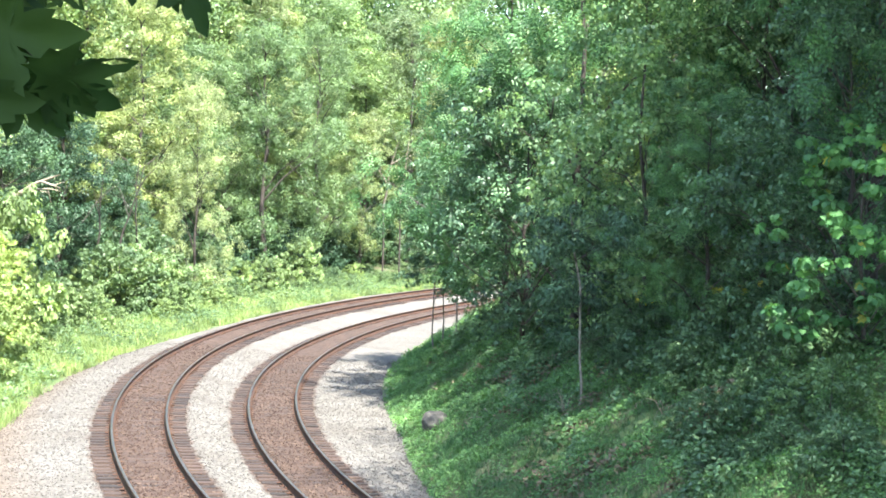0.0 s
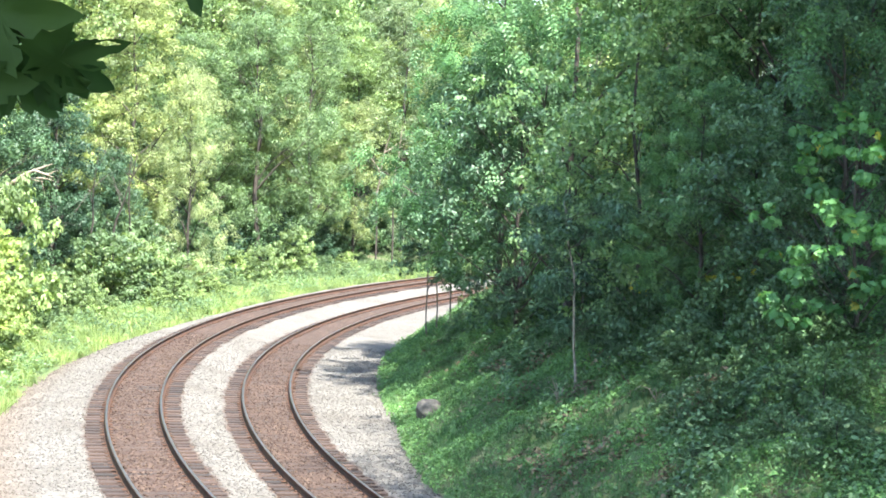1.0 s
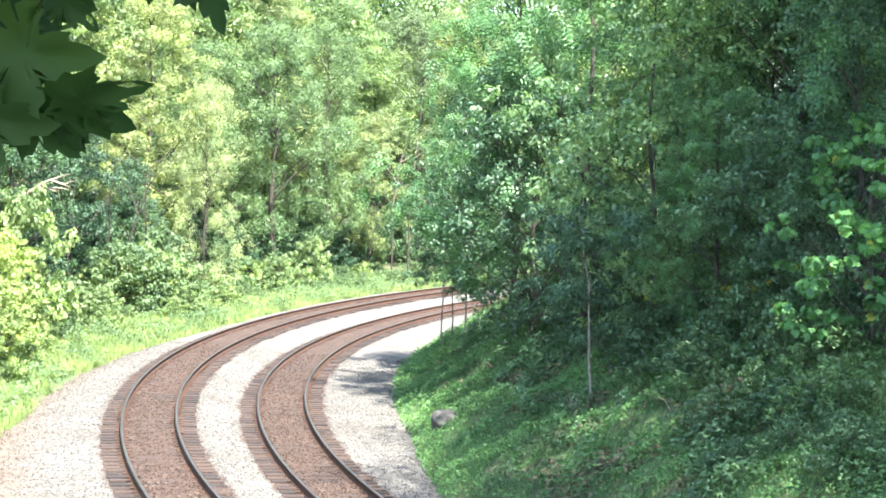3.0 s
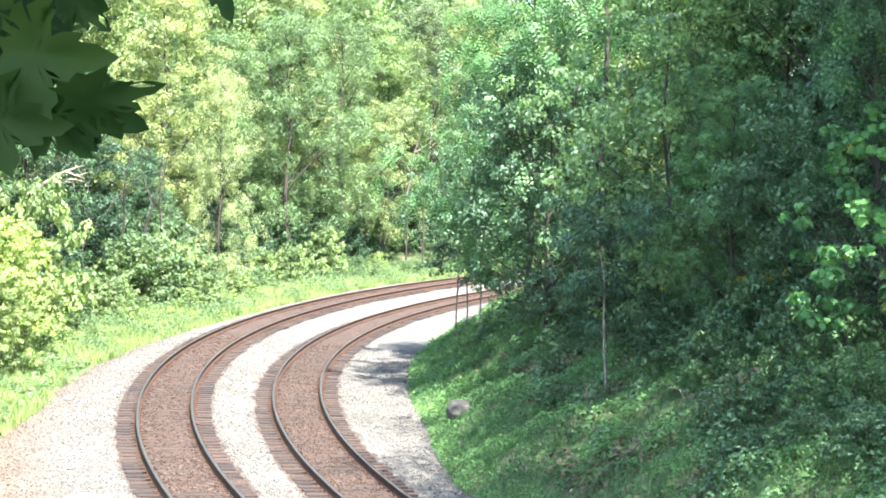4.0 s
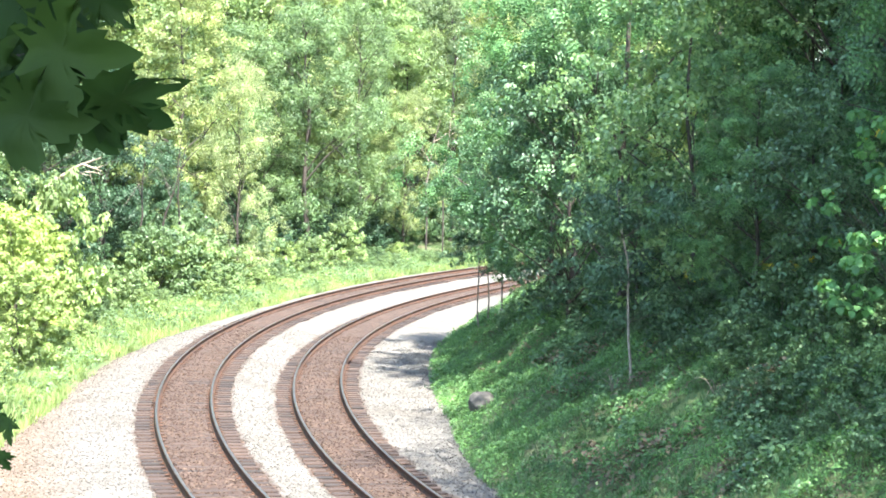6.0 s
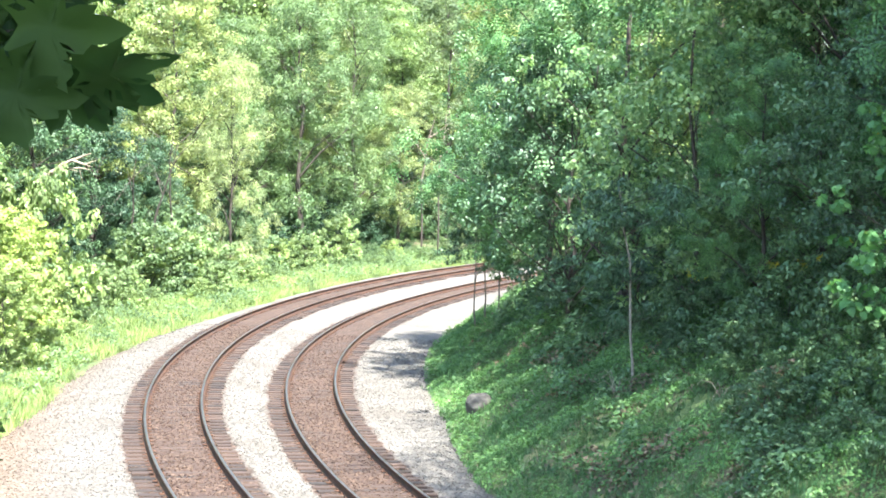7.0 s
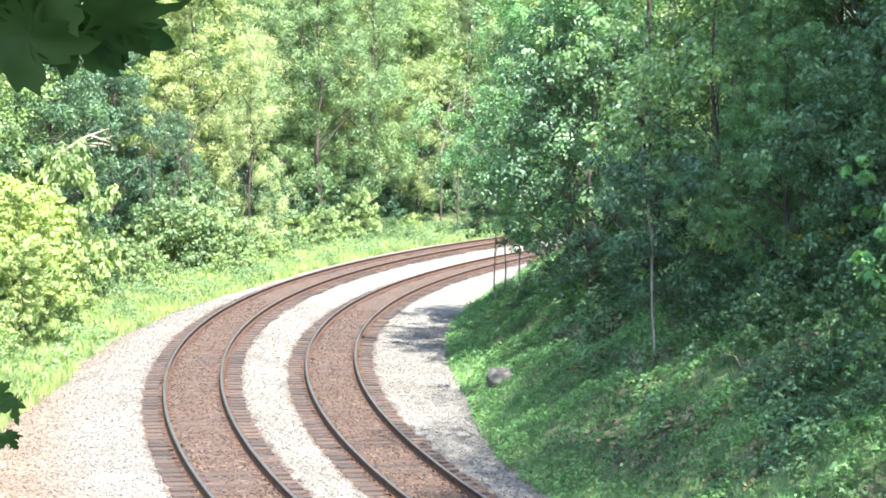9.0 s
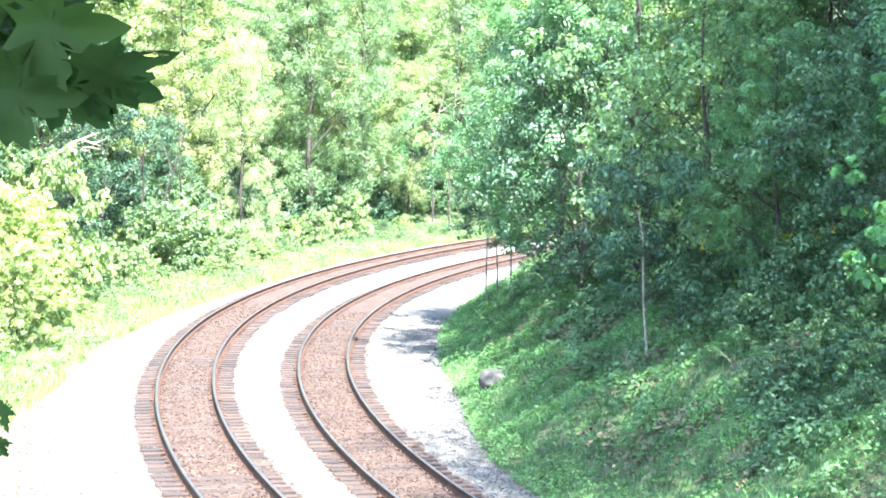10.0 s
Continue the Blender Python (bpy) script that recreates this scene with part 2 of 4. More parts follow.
LEAF_SLOPE = leaf_material("slope_shrub_leaves", (0.044, 0.098, 0.048), (0.080, 0.150, 0.070), (0.135, 0.230, 0.118), rough=0.5, spec=0.4, through=0.25)
LEAF_POPLAR = leaf_material("pale_blue_green_leaves", (0.080, 0.160, 0.092), (0.130, 0.230, 0.135), (0.195, 0.310, 0.195), rough=0.45, spec=0.45)
LEAF_SYCAMORE = leaf_material("broad_lobed_leaves", (0.075, 0.186, 0.081), (0.100, 0.245, 0.100), (0.137, 0.304, 0.119), through=0.45, odd=(0.42, 0.33, 0.05))
LEAF_SHRUB = leaf_material("shrub_leaves", (0.138, 0.200, 0.094), (0.172, 0.250, 0.118), (0.213, 0.310, 0.146))
LEAF_BRIGHT = leaf_material("lime_leaves", (0.165, 0.235, 0.100), (0.195, 0.275, 0.115), (0.235, 0.320, 0.135))
LEAF_COVER = leaf_material("ground_cover_leaves", (0.053, 0.126, 0.056), (0.078, 0.175, 0.074), (0.112, 0.222, 0.096))
GRASS = leaf_material("grass_blades", (0.140, 0.200, 0.088), (0.175, 0.250, 0.110), (0.217, 0.310, 0.136), odd=(0.40, 0.31, 0.20), rough=0.6)
DRY = leaf_material("dry_brush", (0.09, 0.07, 0.05), (0.17, 0.13, 0.09), (0.26, 0.20, 0.13), through=0.1, rough=0.8)
FLOWER = leaf_material("yellow_florets", (0.32, 0.29, 0.03), (0.50, 0.45, 0.05), (0.62, 0.56, 0.10), through=0.2, rough=0.7)
LEAF_MAPLE = leaf_material("maple_leaves", (0.018, 0.041, 0.016), (0.031, 0.064, 0.022), (0.062, 0.102, 0.028), through=0.4, rough=0.6, spec=0.15)


# ---- mesh tools ----
def mesh_from(name, verts, faces, mat, smooth=False):
    """A mesh from an array of points and one array of faces of equal size (or a list of such arrays)."""
    me = bpy.data.meshes.new(name)
    verts = np.asarray(verts, np.float32).reshape(-1, 3)
    groups = faces if isinstance(faces, list) else [faces]
    groups = [np.asarray(g, np.int32) for g in groups if len(g)]
    loops = np.concatenate([g.ravel() for g in groups])
    sizes = np.concatenate([np.full(len(g), g.shape[1], np.int32) for g in groups])
    starts = np.concatenate([[0], np.cumsum(sizes)[:-1]]).astype(np.int32)
    me.vertices.add(len(verts))
    me.vertices.foreach_set("co", verts.ravel())
    me.loops.add(len(loops))
    me.loops.foreach_set("vertex_index", loops)
    me.polygons.add(len(sizes))
    me.polygons.foreach_set("loop_start", starts)
    me.polygons.foreach_set("loop_total", sizes)
    if smooth:
        me.polygons.foreach_set("use_smooth", np.ones(len(sizes), bool))
    me.update(calc_edges=True)
    me.validate()
    for one in mat if isinstance(mat, list) else [mat]:
        me.materials.append(one)
    return me


def piece(name, me, parent, m=None, label=""):
    ob = new(name, me)
    ob.parent = parent
    if m is not None:
        ob.matrix_basis = m
    return tagged(ob, label)


def tube(points, radii, sides=7):
    """Rings along a line of points: vertices and four-sided faces."""
    pts = [Vector(p) for p in points]
    verts, faces = [], []
    for k, p in enumerate(pts):
        d = (pts[min(k + 1, len(pts) - 1)] - pts[max(k - 1, 0)]).normalized()
        a = d.cross(Vector((0.31, 0.95, 0.07))).normalized()
        b = d.cross(a)
        for s in range(sides):
            w = 2 * math.pi * s / sides
            verts.append(p + (a * math.cos(w) + b * math.sin(w)) * radii[k])
    for k in range(len(pts) - 1):
        for s in range(sides):
            t = (s + 1) % sides
            faces.append((k * sides + s, k * sides + t, (k + 1) * sides + t, (k + 1) * sides + s))
    return [tuple(v) for v in verts], faces


def tubes_mesh(name, lines, mat, sides=6):
    verts, faces = [], []
    for points, radii in lines:
        v, f = tube(points, radii, sides)
        faces += [tuple(i + len(verts) for i in q) for q in f]
        verts += v
    return mesh_from(name, verts, np.array(faces), mat, smooth=True)


def unit(a):
    return a / np.maximum(np.linalg.norm(a, axis=1, keepdims=True), 1e-9)


def blades(centre, tip, normal, length, width, fold=0.25):
    """Leaf blades: four points each, folded along the midrib."""
    tip = unit(tip)
    side = unit(np.cross(tip, normal))
    nrm = np.cross(side, tip)
    L, W = length[:, None], width[:, None]
    base, end = centre - tip * L / 2, centre + tip * L / 2
    mid = centre - tip * L * 0.08 + nrm * W * fold
    v = np.stack([base, mid + side * W / 2, end, mid - side * W / 2], 1).reshape(-1, 3)
    f = np.arange(len(centre) * 4).reshape(-1, 4)
    return v, f


LOBES = [(0.0, 0.0), (0.30, -0.06), (0.26, 0.10), (0.52, 0.22), (0.34, 0.36), (0.40, 0.62), (0.16, 0.60), (0.0, 1.0)]


def lobed(centre, tip, normal, size):
    """Lobed leaves with five points, as two half blades that meet at the midrib."""
    tip = unit(tip)
    side = unit(np.cross(tip, normal))
    nrm = np.cross(side, tip)
    verts, n = [], len(centre)
    rim = LOBES + [(-x, y) for x, y in LOBES[-2:0:-1]]
    for x, y in rim:
        verts.append(centre + (tip * (y - 0.45) + side * x + nrm * (0.28 * abs(x) - 0.16 * y * y)) * size[:, None])
    verts.append(centre + tip * (0.36 - 0.45) * size[:, None])
    k = len(verts)
    v = np.stack(verts, 1).reshape(-1, 3)
    fan = np.array([(k - 1, i, (i + 1) % (k - 1)) for i in range(k - 1)])
    f = (np.arange(n)[:, None, None] * k + fan[None]).reshape(-1, 3)
    return v, f


def foliage(rng, clumps, count, leaf, aspect, kind="blade", flat=0.65, droop=0.3, hollow=0.35, sprays=0, ruffle=0.33):
    """Leaves round the middles of the clumps (x, y, z, radius), thickest near their skins, faces turned out and up.
    sprays: the clump's leaves gather on that many smaller tufts, with gaps between them."""
    clumps = np.asarray(clumps, float)
    if sprays:
        big = np.repeat(clumps, sprays, 0)
        way = unit(rng.normal(size=(len(big), 3)) + np.array([0, 0, 0.3]))
        out = way * big[:, 3:] * (0.5 + 0.55 * rng.random((len(big), 1)))
        out[:, 2] *= 0.8
        clumps = np.concatenate([big[:, :3] + out, big[:, 3:] * rng.uniform(0.20, 0.44, (len(big), 1))], 1)
    share = clumps[:, 3] ** 2
    pick = rng.choice(len(clumps), count, p=share / share.sum())
    d = unit(rng.normal(size=(count, 3)))
    rad = clumps[pick, 3] * (hollow + (1 - hollow) * rng.random(count) ** 0.6) * (1 + 0.13 * rng.normal(size=count))
    off = d * rad[:, None]
    off[:, 2] *= flat
    c = clumps[pick, :3] + off
    nrm = unit(0.95 * d + np.array([0, 0, 0.45]) + ruffle * rng.normal(size=(count, 3)))
    tip = unit(d + np.array([0, 0, -droop]) + 0.6 * rng.normal(size=(count, 3)))
    tip = unit(tip - nrm * np.sum(tip * nrm, 1, keepdims=True))
    size = leaf * (0.65 + 0.7 * rng.random(count))
    if kind == "lobed":
        return lobed(c, tip, nrm, size)
    if kind == "frond":
        n = 9
        k = np.repeat(np.arange(count), n)
        s = np.tile((np.arange(n) + 0.5) / n, count)
        sgn = np.tile(np.where(np.arange(n) % 2, 1.0, -1.0), count)
        side = unit(np.cross(tip, nrm))
        L = size[k]
        sag = np.array([0, 0, -1.0]) * (0.30 * s ** 2 * L)[:, None]
        cc = c[k] + tip[k] * ((s - 0.5) * L)[:, None] + side[k] * (sgn * 0.15 * L)[:, None] + sag
        tt = unit(side[k] * sgn[:, None] + tip[k] * 0.55)
        return blades(cc, tt, nrm[k], L * 0.34 * (1 - 0.4 * s), L * 0.11, 0.1)
    return blades(c, tip, nrm, size, size * aspect)


def crown_clumps(rng, height, base, radius, n, profile):
    """Clump middles and sizes that fill a crown from base to height."""
    out = []
    lean = rng.normal(size=2) * 0.05 * radius
    for k in range(n):
        h = (k + rng.random()) / n
        a = k * 2.39996 + rng.normal() * 0.35
        rr = radius * profile(h) * (0.30 + 0.72 * math.sqrt(rng.random())) * (1 + 0.14 * rng.normal())
        size = radius * (0.22 + 0.20 * rng.random())
        z = base + (height - base) * h
        out.append((rr * math.cos(a) + lean[0] * h, rr * math.sin(a) + lean[1] * h, z + 0.1 * radius * rng.normal(), size))
    return out


def round_profile(h):
    return math.sqrt(max(0.0, 1 - (2 * h - 0.86) ** 2 / 1.35)) if h < 1 else 0.1


def tall_profile(h):
    return (0.62 + 0.5 * math.sin(math.pi * min(1, h * 1.05 + 0.08))) * (1 - 0.55 * h ** 3)


def low_profile(h):
    return math.sqrt(max(0.05, 1 - h ** 2))


def make_tree(name, seed, height, base, radius, n_clumps, count, leaf, aspect, mat, bark, profile,
              kind="blade", girth=0.16, label="", droop=0.3, limbs=16, clump_scale=1.0, hollow=0.35, sprays=0, ruffle=0.33):
    """A tree at the origin: a thing with a trunk (> limbs) and a crown of leaves."""
    rng = np.random.default_rng(seed)
    clumps = crown_clumps(rng, height, base, radius, n_clumps, profile)
    clumps = [(x, y, z, s * clump_scale) for x, y, z, s in clumps]
    root = new(name)
    bend = rng.normal(size=(7, 2)) * 0.035 * radius
    bend[0] = 0
    spine = [(bend[k, 0], bend[k, 1], -0.3 + (height * 0.93 + 0.3) * k / 6) for k in range(7)]
    girths = [girth * (1.35 if k == 0 else 1.0) * (1 - 0.14 * k) for k in range(7)]
    trunk = piece("trunk", tubes_mesh("trunk", [(spine, girths)], bark, 8), root)
    order = rng.permutation(len(clumps))[:limbs]
    for i in order:
        x, y, z, s = clumps[i]
        z0 = max(base * 0.7, z - 0.75 * math.hypot(x, y) - 0.3)
        f = min(1.0, z0 / (height * 0.93))
        k = min(5, int(f * 6))
        p0 = Vector(spine[k]).lerp(Vector(spine[k + 1]), f * 6 - k)
        p3 = Vector((x, y, z))
        p1 = p0.lerp(p3, 0.35) + Vector((0, 0, 0.08 * radius)) + Vector(rng.normal(size=3)) * 0.04 * radius
        p2 = p0.lerp(p3, 0.7) + Vector((0, 0, 0.06 * radius)) + Vector(rng.normal(size=3)) * 0.04 * radius
        g0 = girth * 0.42 * (1 - 0.5 * f)
        fork = [([p0, p1, p2, p3], [g0, g0 * 0.7, g0 * 0.45, g0 * 0.15])]
        for _ in range(3):
            q = p3 + Vector(rng.normal(size=3)) * s * 0.8
            fork.append(([p2, p2.lerp(q, 0.5) + Vector((0, 0, 0.05)), q], [g0 * 0.3, g0 * 0.2, g0 * 0.06]))
        piece("limb", tubes_mesh("limb", fork, bark, 5), trunk)
    v, f = foliage(rng, clumps, count, leaf, aspect, kind, droop=droop, hollow=hollow, sprays=sprays, ruffle=ruffle)
    piece("crown", mesh_from("crown", v, f, mat), root)
    return tagged(root, label, "tree")


def plant(template, x, y, turn=0.0, size=1.0, tall=None, sink=0.1, group="", label="", first=False):
    m = pose(x, y, gz(x, y) - sink, 0, 0, turn) @ Matrix.Diagonal((size, size, tall or size, 1))
    if first:
        template.matrix_basis = m
        ob = template
    else:
        keep = template.matrix_basis.copy()
        template.matrix_basis = Matrix.Identity(4)
        ob = copy_thing(template, m)
        template.matrix_basis = keep
    return tagged(ob, label, group=group)


# ---- ground, ballast, tracks ----
def build_ground():
    def axis(lo, hi, fine, ends):
        mid = np.arange(lo, hi + fine / 2, fine)
        grow = np.array([2, 5, 10, 18, 30, 50, 90, 160, 300, 600, 1200, 2200.0])
        return np.concatenate([lo - grow[::-1], mid, hi + grow])
    xs, ys = axis(-45, 32, 0.6, 0), axis(-12, 135, 0.6, 0)
    X, Y = np.meshgrid(xs, ys)
    Z = ground(X, Y)
    nx, ny = len(xs), len(ys)
    idx = np.arange(nx * ny).reshape(ny, nx)
    f = np.stack([idx[:-1, :-1], idx[:-1, 1:], idx[1:, 1:], idx[1:, :-1]], -1).reshape(-1, 4)
    ob = new("ground", mesh_from("ground", np.stack([X, Y, Z], -1), f, EARTH, smooth=True))
    return tagged(ob, "rough earth with grass and leaf litter", kind="structure")


def ballast_height(r, x, y):
    """Top of the stone bed: a little lower at the tie ends, falling away at both edges."""
    z = np.full_like(r, -0.205)
    for rc, _ in TRACKS:
        d = np.abs(r - rc)
        z = np.where(d < 0.62, -0.178, np.where(d < 1.36, -0.225, z))
    deg = bearing(x, y)
    z = z + level(r)
    z = z - 0.45 * np.clip((r - verge(deg) + 0.9) / 1.6, 0, 1) ** 1.5 - 0.35 * np.clip((foot(deg) + 0.5 - r) / 1.0, 0, 1) ** 1.5
    return z + 0.018 * vnoise(x * 4, y * 4, 11) + 0.02 * vnoise(x * 1.1, y * 1.1, 12)


def build_ballast():
    us = np.arange(0, 1.0001, 1 / 96)
    an = np.radians(np.arange(-70, 75.01, 0.14))
    U, A = np.meshgrid(us, an)
    lo, hi = foot(np.degrees(A)) - 0.6, verge(np.degrees(A)) + 1.1
    Rr = lo + (hi - lo) * U
    X, Y = CX - Rr * np.cos(A), CY + Rr * np.sin(A)
    Z = ballast_height(Rr, X, Y)
    n, k = Rr.shape
    idx = np.arange(n * k).reshape(n, k)
    f = np.stack([idx[:-1, :-1], idx[:-1, 1:], idx[1:, 1:], idx[1:, :-1]], -1).reshape(-1, 4)
    ob = new("ballast_bed", mesh_from("ballast_bed", np.stack([X, Y, Z], -1), f[:, ::-1], BALLAST, smooth=True))
    return tagged(ob, "pale crushed stone ballast, rust brown along the tracks", kind="structure")


def build_stones():
    """Loose stones on top of the bed where the camera sees it best."""
    rng = np.random.default_rng(4)
    n = 64000
    a = np.radians(-21 + 27 * rng.random(n) ** 1.7)
    lo, hi = foot(np.degrees(a)), verge(np.degrees(a)) + 0.3
    r = lo + (hi - lo) * rng.random(n)
    x, y = CX - r * np.cos(a), CY + r * np.sin(a)
    z = ballast_height(r, x, y)
    s = rng.uniform(0.012, 0.027, n)
    c = np.stack([x, y, z + s * rng.uniform(0.1, 0.75, n)], -1)
    base = np.array([(1, 0, 0), (-1, 0, 0), (0, 1, 0), (0, -1, 0), (0, 0, 0.8), (0, 0, -0.8)], float)
    jit = base[None] * (0.7 + 0.6 * rng.random((n, 6, 1))) + 0.25 * rng.normal(size=(n, 6, 3))
    v = c[:, None] + jit * s[:, None, None]
    tri = np.array([(0, 2, 4), (2, 1, 4), (1, 3, 4), (3, 0, 4), (2, 0, 5), (1, 2, 5), (3, 1, 5), (0, 3, 5)])
    f = (np.arange(n)[:, None, None] * 6 + tri[None]).reshape(-1, 3)
    ob = new("loose_ballast_stones", mesh_from("stones", v, f, STONE))
    return tagged(ob, "loose angular ballast stones on the track bed", "gravel", kind="stuff")


RAIL_SECTION = [(-0.036, -0.006), (-0.030, 0.0), (0.030, 0.0), (0.036, -0.006), (0.035, -0.036), (0.009, -0.050), (0.008, -0.140),
                (0.068, -0.165), (0.068, -0.178), (-0.068, -0.178), (-0.068, -0.165), (-0.008, -0.140), (-0.009, -0.050), (-0.035, -0.036)]


def rail_mesh(radius, z):
    """A flat-bottomed rail swept along the curve; the running surface is bright."""
    degs = np.arange(-70, 75.01, 0.3)
    k = len(RAIL_SECTION)
    verts = []
    for d in degs:
        a = radians(d)
        for u, w in RAIL_SECTION:
            verts.append((CX - (radius + u) * math.cos(a), CY + (radius + u) * math.sin(a), z + w + u * CANT))
    faces = [(i * k + j, (i + 1) * k + j, (i + 1) * k + (j + 1) % k, i * k + (j + 1) % k) for i in range(len(degs) - 1) for j in range(k)]
    me = mesh_from("rail", verts, np.array(faces), [RAIL_RUST, RAIL_HEAD])
    marks = np.array([1 if (q % k) == 1 else 0 for q in range(len(faces))], np.int32)
    me.polygons.foreach_set("material_index", marks)
    return me


def tie_mesh():
    bm = bmesh.new()
    bmesh.ops.create_cube(bm, size=1)
    for v in bm.verts:
        v.co = Vector((v.co.x * 2.6, v.co.y * 0.23, v.co.z * 0.18 - 0.275))
    bmesh.ops.bevel(bm, geom=[e for e in bm.edges if abs(e.verts[0].co.z - e.verts[1].co.z) < 1e-4 and e.verts[0].co.z > -0.2],
                    offset=0.014, segments=1, affect="EDGES")
    me = bpy.data.meshes.new("tie")
    bm.to_mesh(me)
    bm.free()
    me.materials.append(TIE)
    return me


def plates_mesh(rc, zc, degs):
    """Tie plates with four spike heads under both rails of a track."""
    verts, faces = [], []
    cube = [(-1, -1), (1, -1), (1, 1), (-1, 1)]

    def box(r, a, hu, hv, z0, z1, du=0.0, dv=0.0):
        n = len(verts)
        for z in (z0, z1):
            for u, v in cube:
                rr, aa = r + du + u * hu, a + (dv + v * hv) / r
                verts.append((CX - rr * math.cos(aa), CY + rr * math.sin(aa), z + zc + (rr - rc) * CANT))
        for q in ((0, 1, 2, 3), (7, 6, 5, 4), (0, 4, 5, 1), (1, 5, 6, 2), (2, 6, 7, 3), (3, 7, 4, 0)):
            faces.append(tuple(n + i for i in q))
    for d in degs:
        a = radians(d)
        for r in (rc - GAUGE / 2, rc + GAUGE / 2):
            box(r, a, 0.17, 0.095, -0.19, -0.176)
            for du in (-0.085, 0.085):
                box(r, a, 0.018, 0.014, -0.176, -0.150, du, 0.05 if du > 0 else -0.05)
    return mesh_from("plate_ironwork", verts, np.array(faces), RAIL_RUST)


def build_track(rc, zc, label):
    rng = random.Random(int(rc * 10))
    track = tagged(new("railway_track"), label, "railway track", "tracks on the curve")
    for side in (-1, 1):
        piece("rail", rail_mesh(rc + side * GAUGE / 2, zc + side * CANT * GAUGE / 2), track, None, "steel rail with rusty web and bright running surface")
    step = math.degrees(0.5 / rc)
    near = np.arange(-28, 33, step)
    lean = math.degrees(CANT)
    tagged(piece("plate_ironwork", plates_mesh(rc, zc, near), track), kind="stuff")
    me = tie_mesh()
    for d in near:
        dd = d + rng.uniform(-0.02, 0.02)
        x, y = polar(rc + rng.uniform(-0.04, 0.04), dd)
        piece("tie", me, track, pose(x, y, zc + rng.uniform(-0.012, 0.008), 0, 0, -dd + rng.uniform(-1.2, 1.2)) @ pose(0, 0, 0, 0, lean, 0))
    far = np.concatenate([np.arange(-70, -28.2, step), np.arange(33.2, 74, step)])
    co = np.array([v.co for v in me.vertices])
    quads = np.array([tuple(p.vertices) for p in me.polygons if len(p.vertices) == 4])
    vs, fs = [], []
    for i, d in enumerate(far):
        x, y = polar(rc, d)
        m = np.array(pose(x, y, zc, 0, 0, -d) @ pose(0, 0, 0, 0, lean, 0))
        vs.append(co @ m[:3, :3].T + m[:3, 3])
        fs.append(quads + i * len(co))
    tagged(piece("far_ties", mesh_from("far_ties", np.concatenate(vs), np.concatenate(fs), TIE), track), kind="stuff")
    return track


build_ground()
build_ballast()
build_stones()
build_track(*TRACKS[0], "rusty steel railway track on dark wooden ties, inner curve")
build_track(*TRACKS[1], "rusty steel railway track on dark wooden ties, outer curve")


# ---- tree and shrub kinds ----
oak = make_tree("oak_tree", 11, 17, 3.2, 4.6, 32, 44000, 0.112, 0.9, LEAF_OAK, BARK, round_profile, girth=0.24, clump_scale=1.2, hollow=0.6, ruffle=0.2, sprays=15,
                label="tall leafy oak with dense green crown at the wood's edge")
oak_b = make_tree("oak_tree", 12, 15, 2.4, 4.2, 30, 40000, 0.110, 0.9, LEAF_OAK, BARK, tall_profile, girth=0.2, clump_scale=1.2, hollow=0.6, ruffle=0.2, sprays=15,
                  label="leafy green broad-leaved tree among the woods")
tulip = make_tree("tulip_tree", 13, 18, 2.6, 4.0, 32, 44000, 0.105, 0.9, LEAF_TULIP, BARK, tall_profile, girth=0.2, clump_scale=1.15, hollow=0.6, ruffle=0.2, sprays=15,
                  label="tall yellow-green broad-leaved tree in full sun")
willow = make_tree("willow_tree", 14, 13, 0.9, 3.6, 34, 30000, 0.115, 0.5, LEAF_WILLOW, BARK, round_profile, girth=0.14, clump_scale=1.1, hollow=0.5, ruffle=0.25, droop=0.7, sprays=18,
                   label="pale grey-green willow with fine drooping leaves")
locust = make_tree("locust_tree", 15, 13, 1.6, 3.6, 44, 4200, 0.46, 0.3, LEAF_LOCUST, BARK, tall_profile, "frond", girth=0.15, droop=0.5, sprays=9,
                   label="feathery dark green locust tree on the shaded bank")
cherry = make_tree("cherry_tree", 16, 9, 0.9, 3.0, 44, 17000, 0.15, 0.5, LEAF_CHERRY, BARK, round_profile, girth=0.10, droop=0.6, ruffle=0.5, sprays=12,
                   label="dense dark glossy-leaved tree on the shaded bank")
poplar = make_tree("poplar_tree", 17, 13, 1.4, 3.0, 54, 20000, 0.145, 0.75, LEAF_POPLAR, BARK, tall_profile, girth=0.08, clump_scale=1.15, ruffle=0.5, sprays=11,
                   label="pale blue-green broad-leaved tree on the shaded bank")
sycamore = make_tree("sycamore_tree", 18, 6.2, 0.9, 2.3, 34, 2600, 0.23, 1, LEAF_SYCAMORE, BARK, round_profile, "lobed", girth=0.07, sprays=5,
                     label="young sycamore with broad lobed fresh green leaves", limbs=22)
stem_tree = make_tree("slender_tree", 19, 9.5, 3.7, 2.2, 40, 8000, 0.15, 0.5, LEAF_CHERRY, BARK_PALE, round_profile, girth=0.05, sprays=8,
                      label="slender small-leaved tree with bare lower stems")
canopy = make_tree("canopy_tree", 20, 19, 8.5, 5.0, 52, 22000, 0.155, 0.65, LEAF_OAK, BARK, round_profile, girth=0.24,
                   label="tall tree with a high spreading crown on the hill")
shrub = make_tree("shrub", 21, 1.9, 0.15, 1.35, 20, 5600, 0.10, 0.75, LEAF_SHRUB, BARK, low_profile, girth=0.03, limbs=5,
                  label="leafy green shrub at the edge of the verge", clump_scale=1.1, sprays=8, ruffle=0.25)
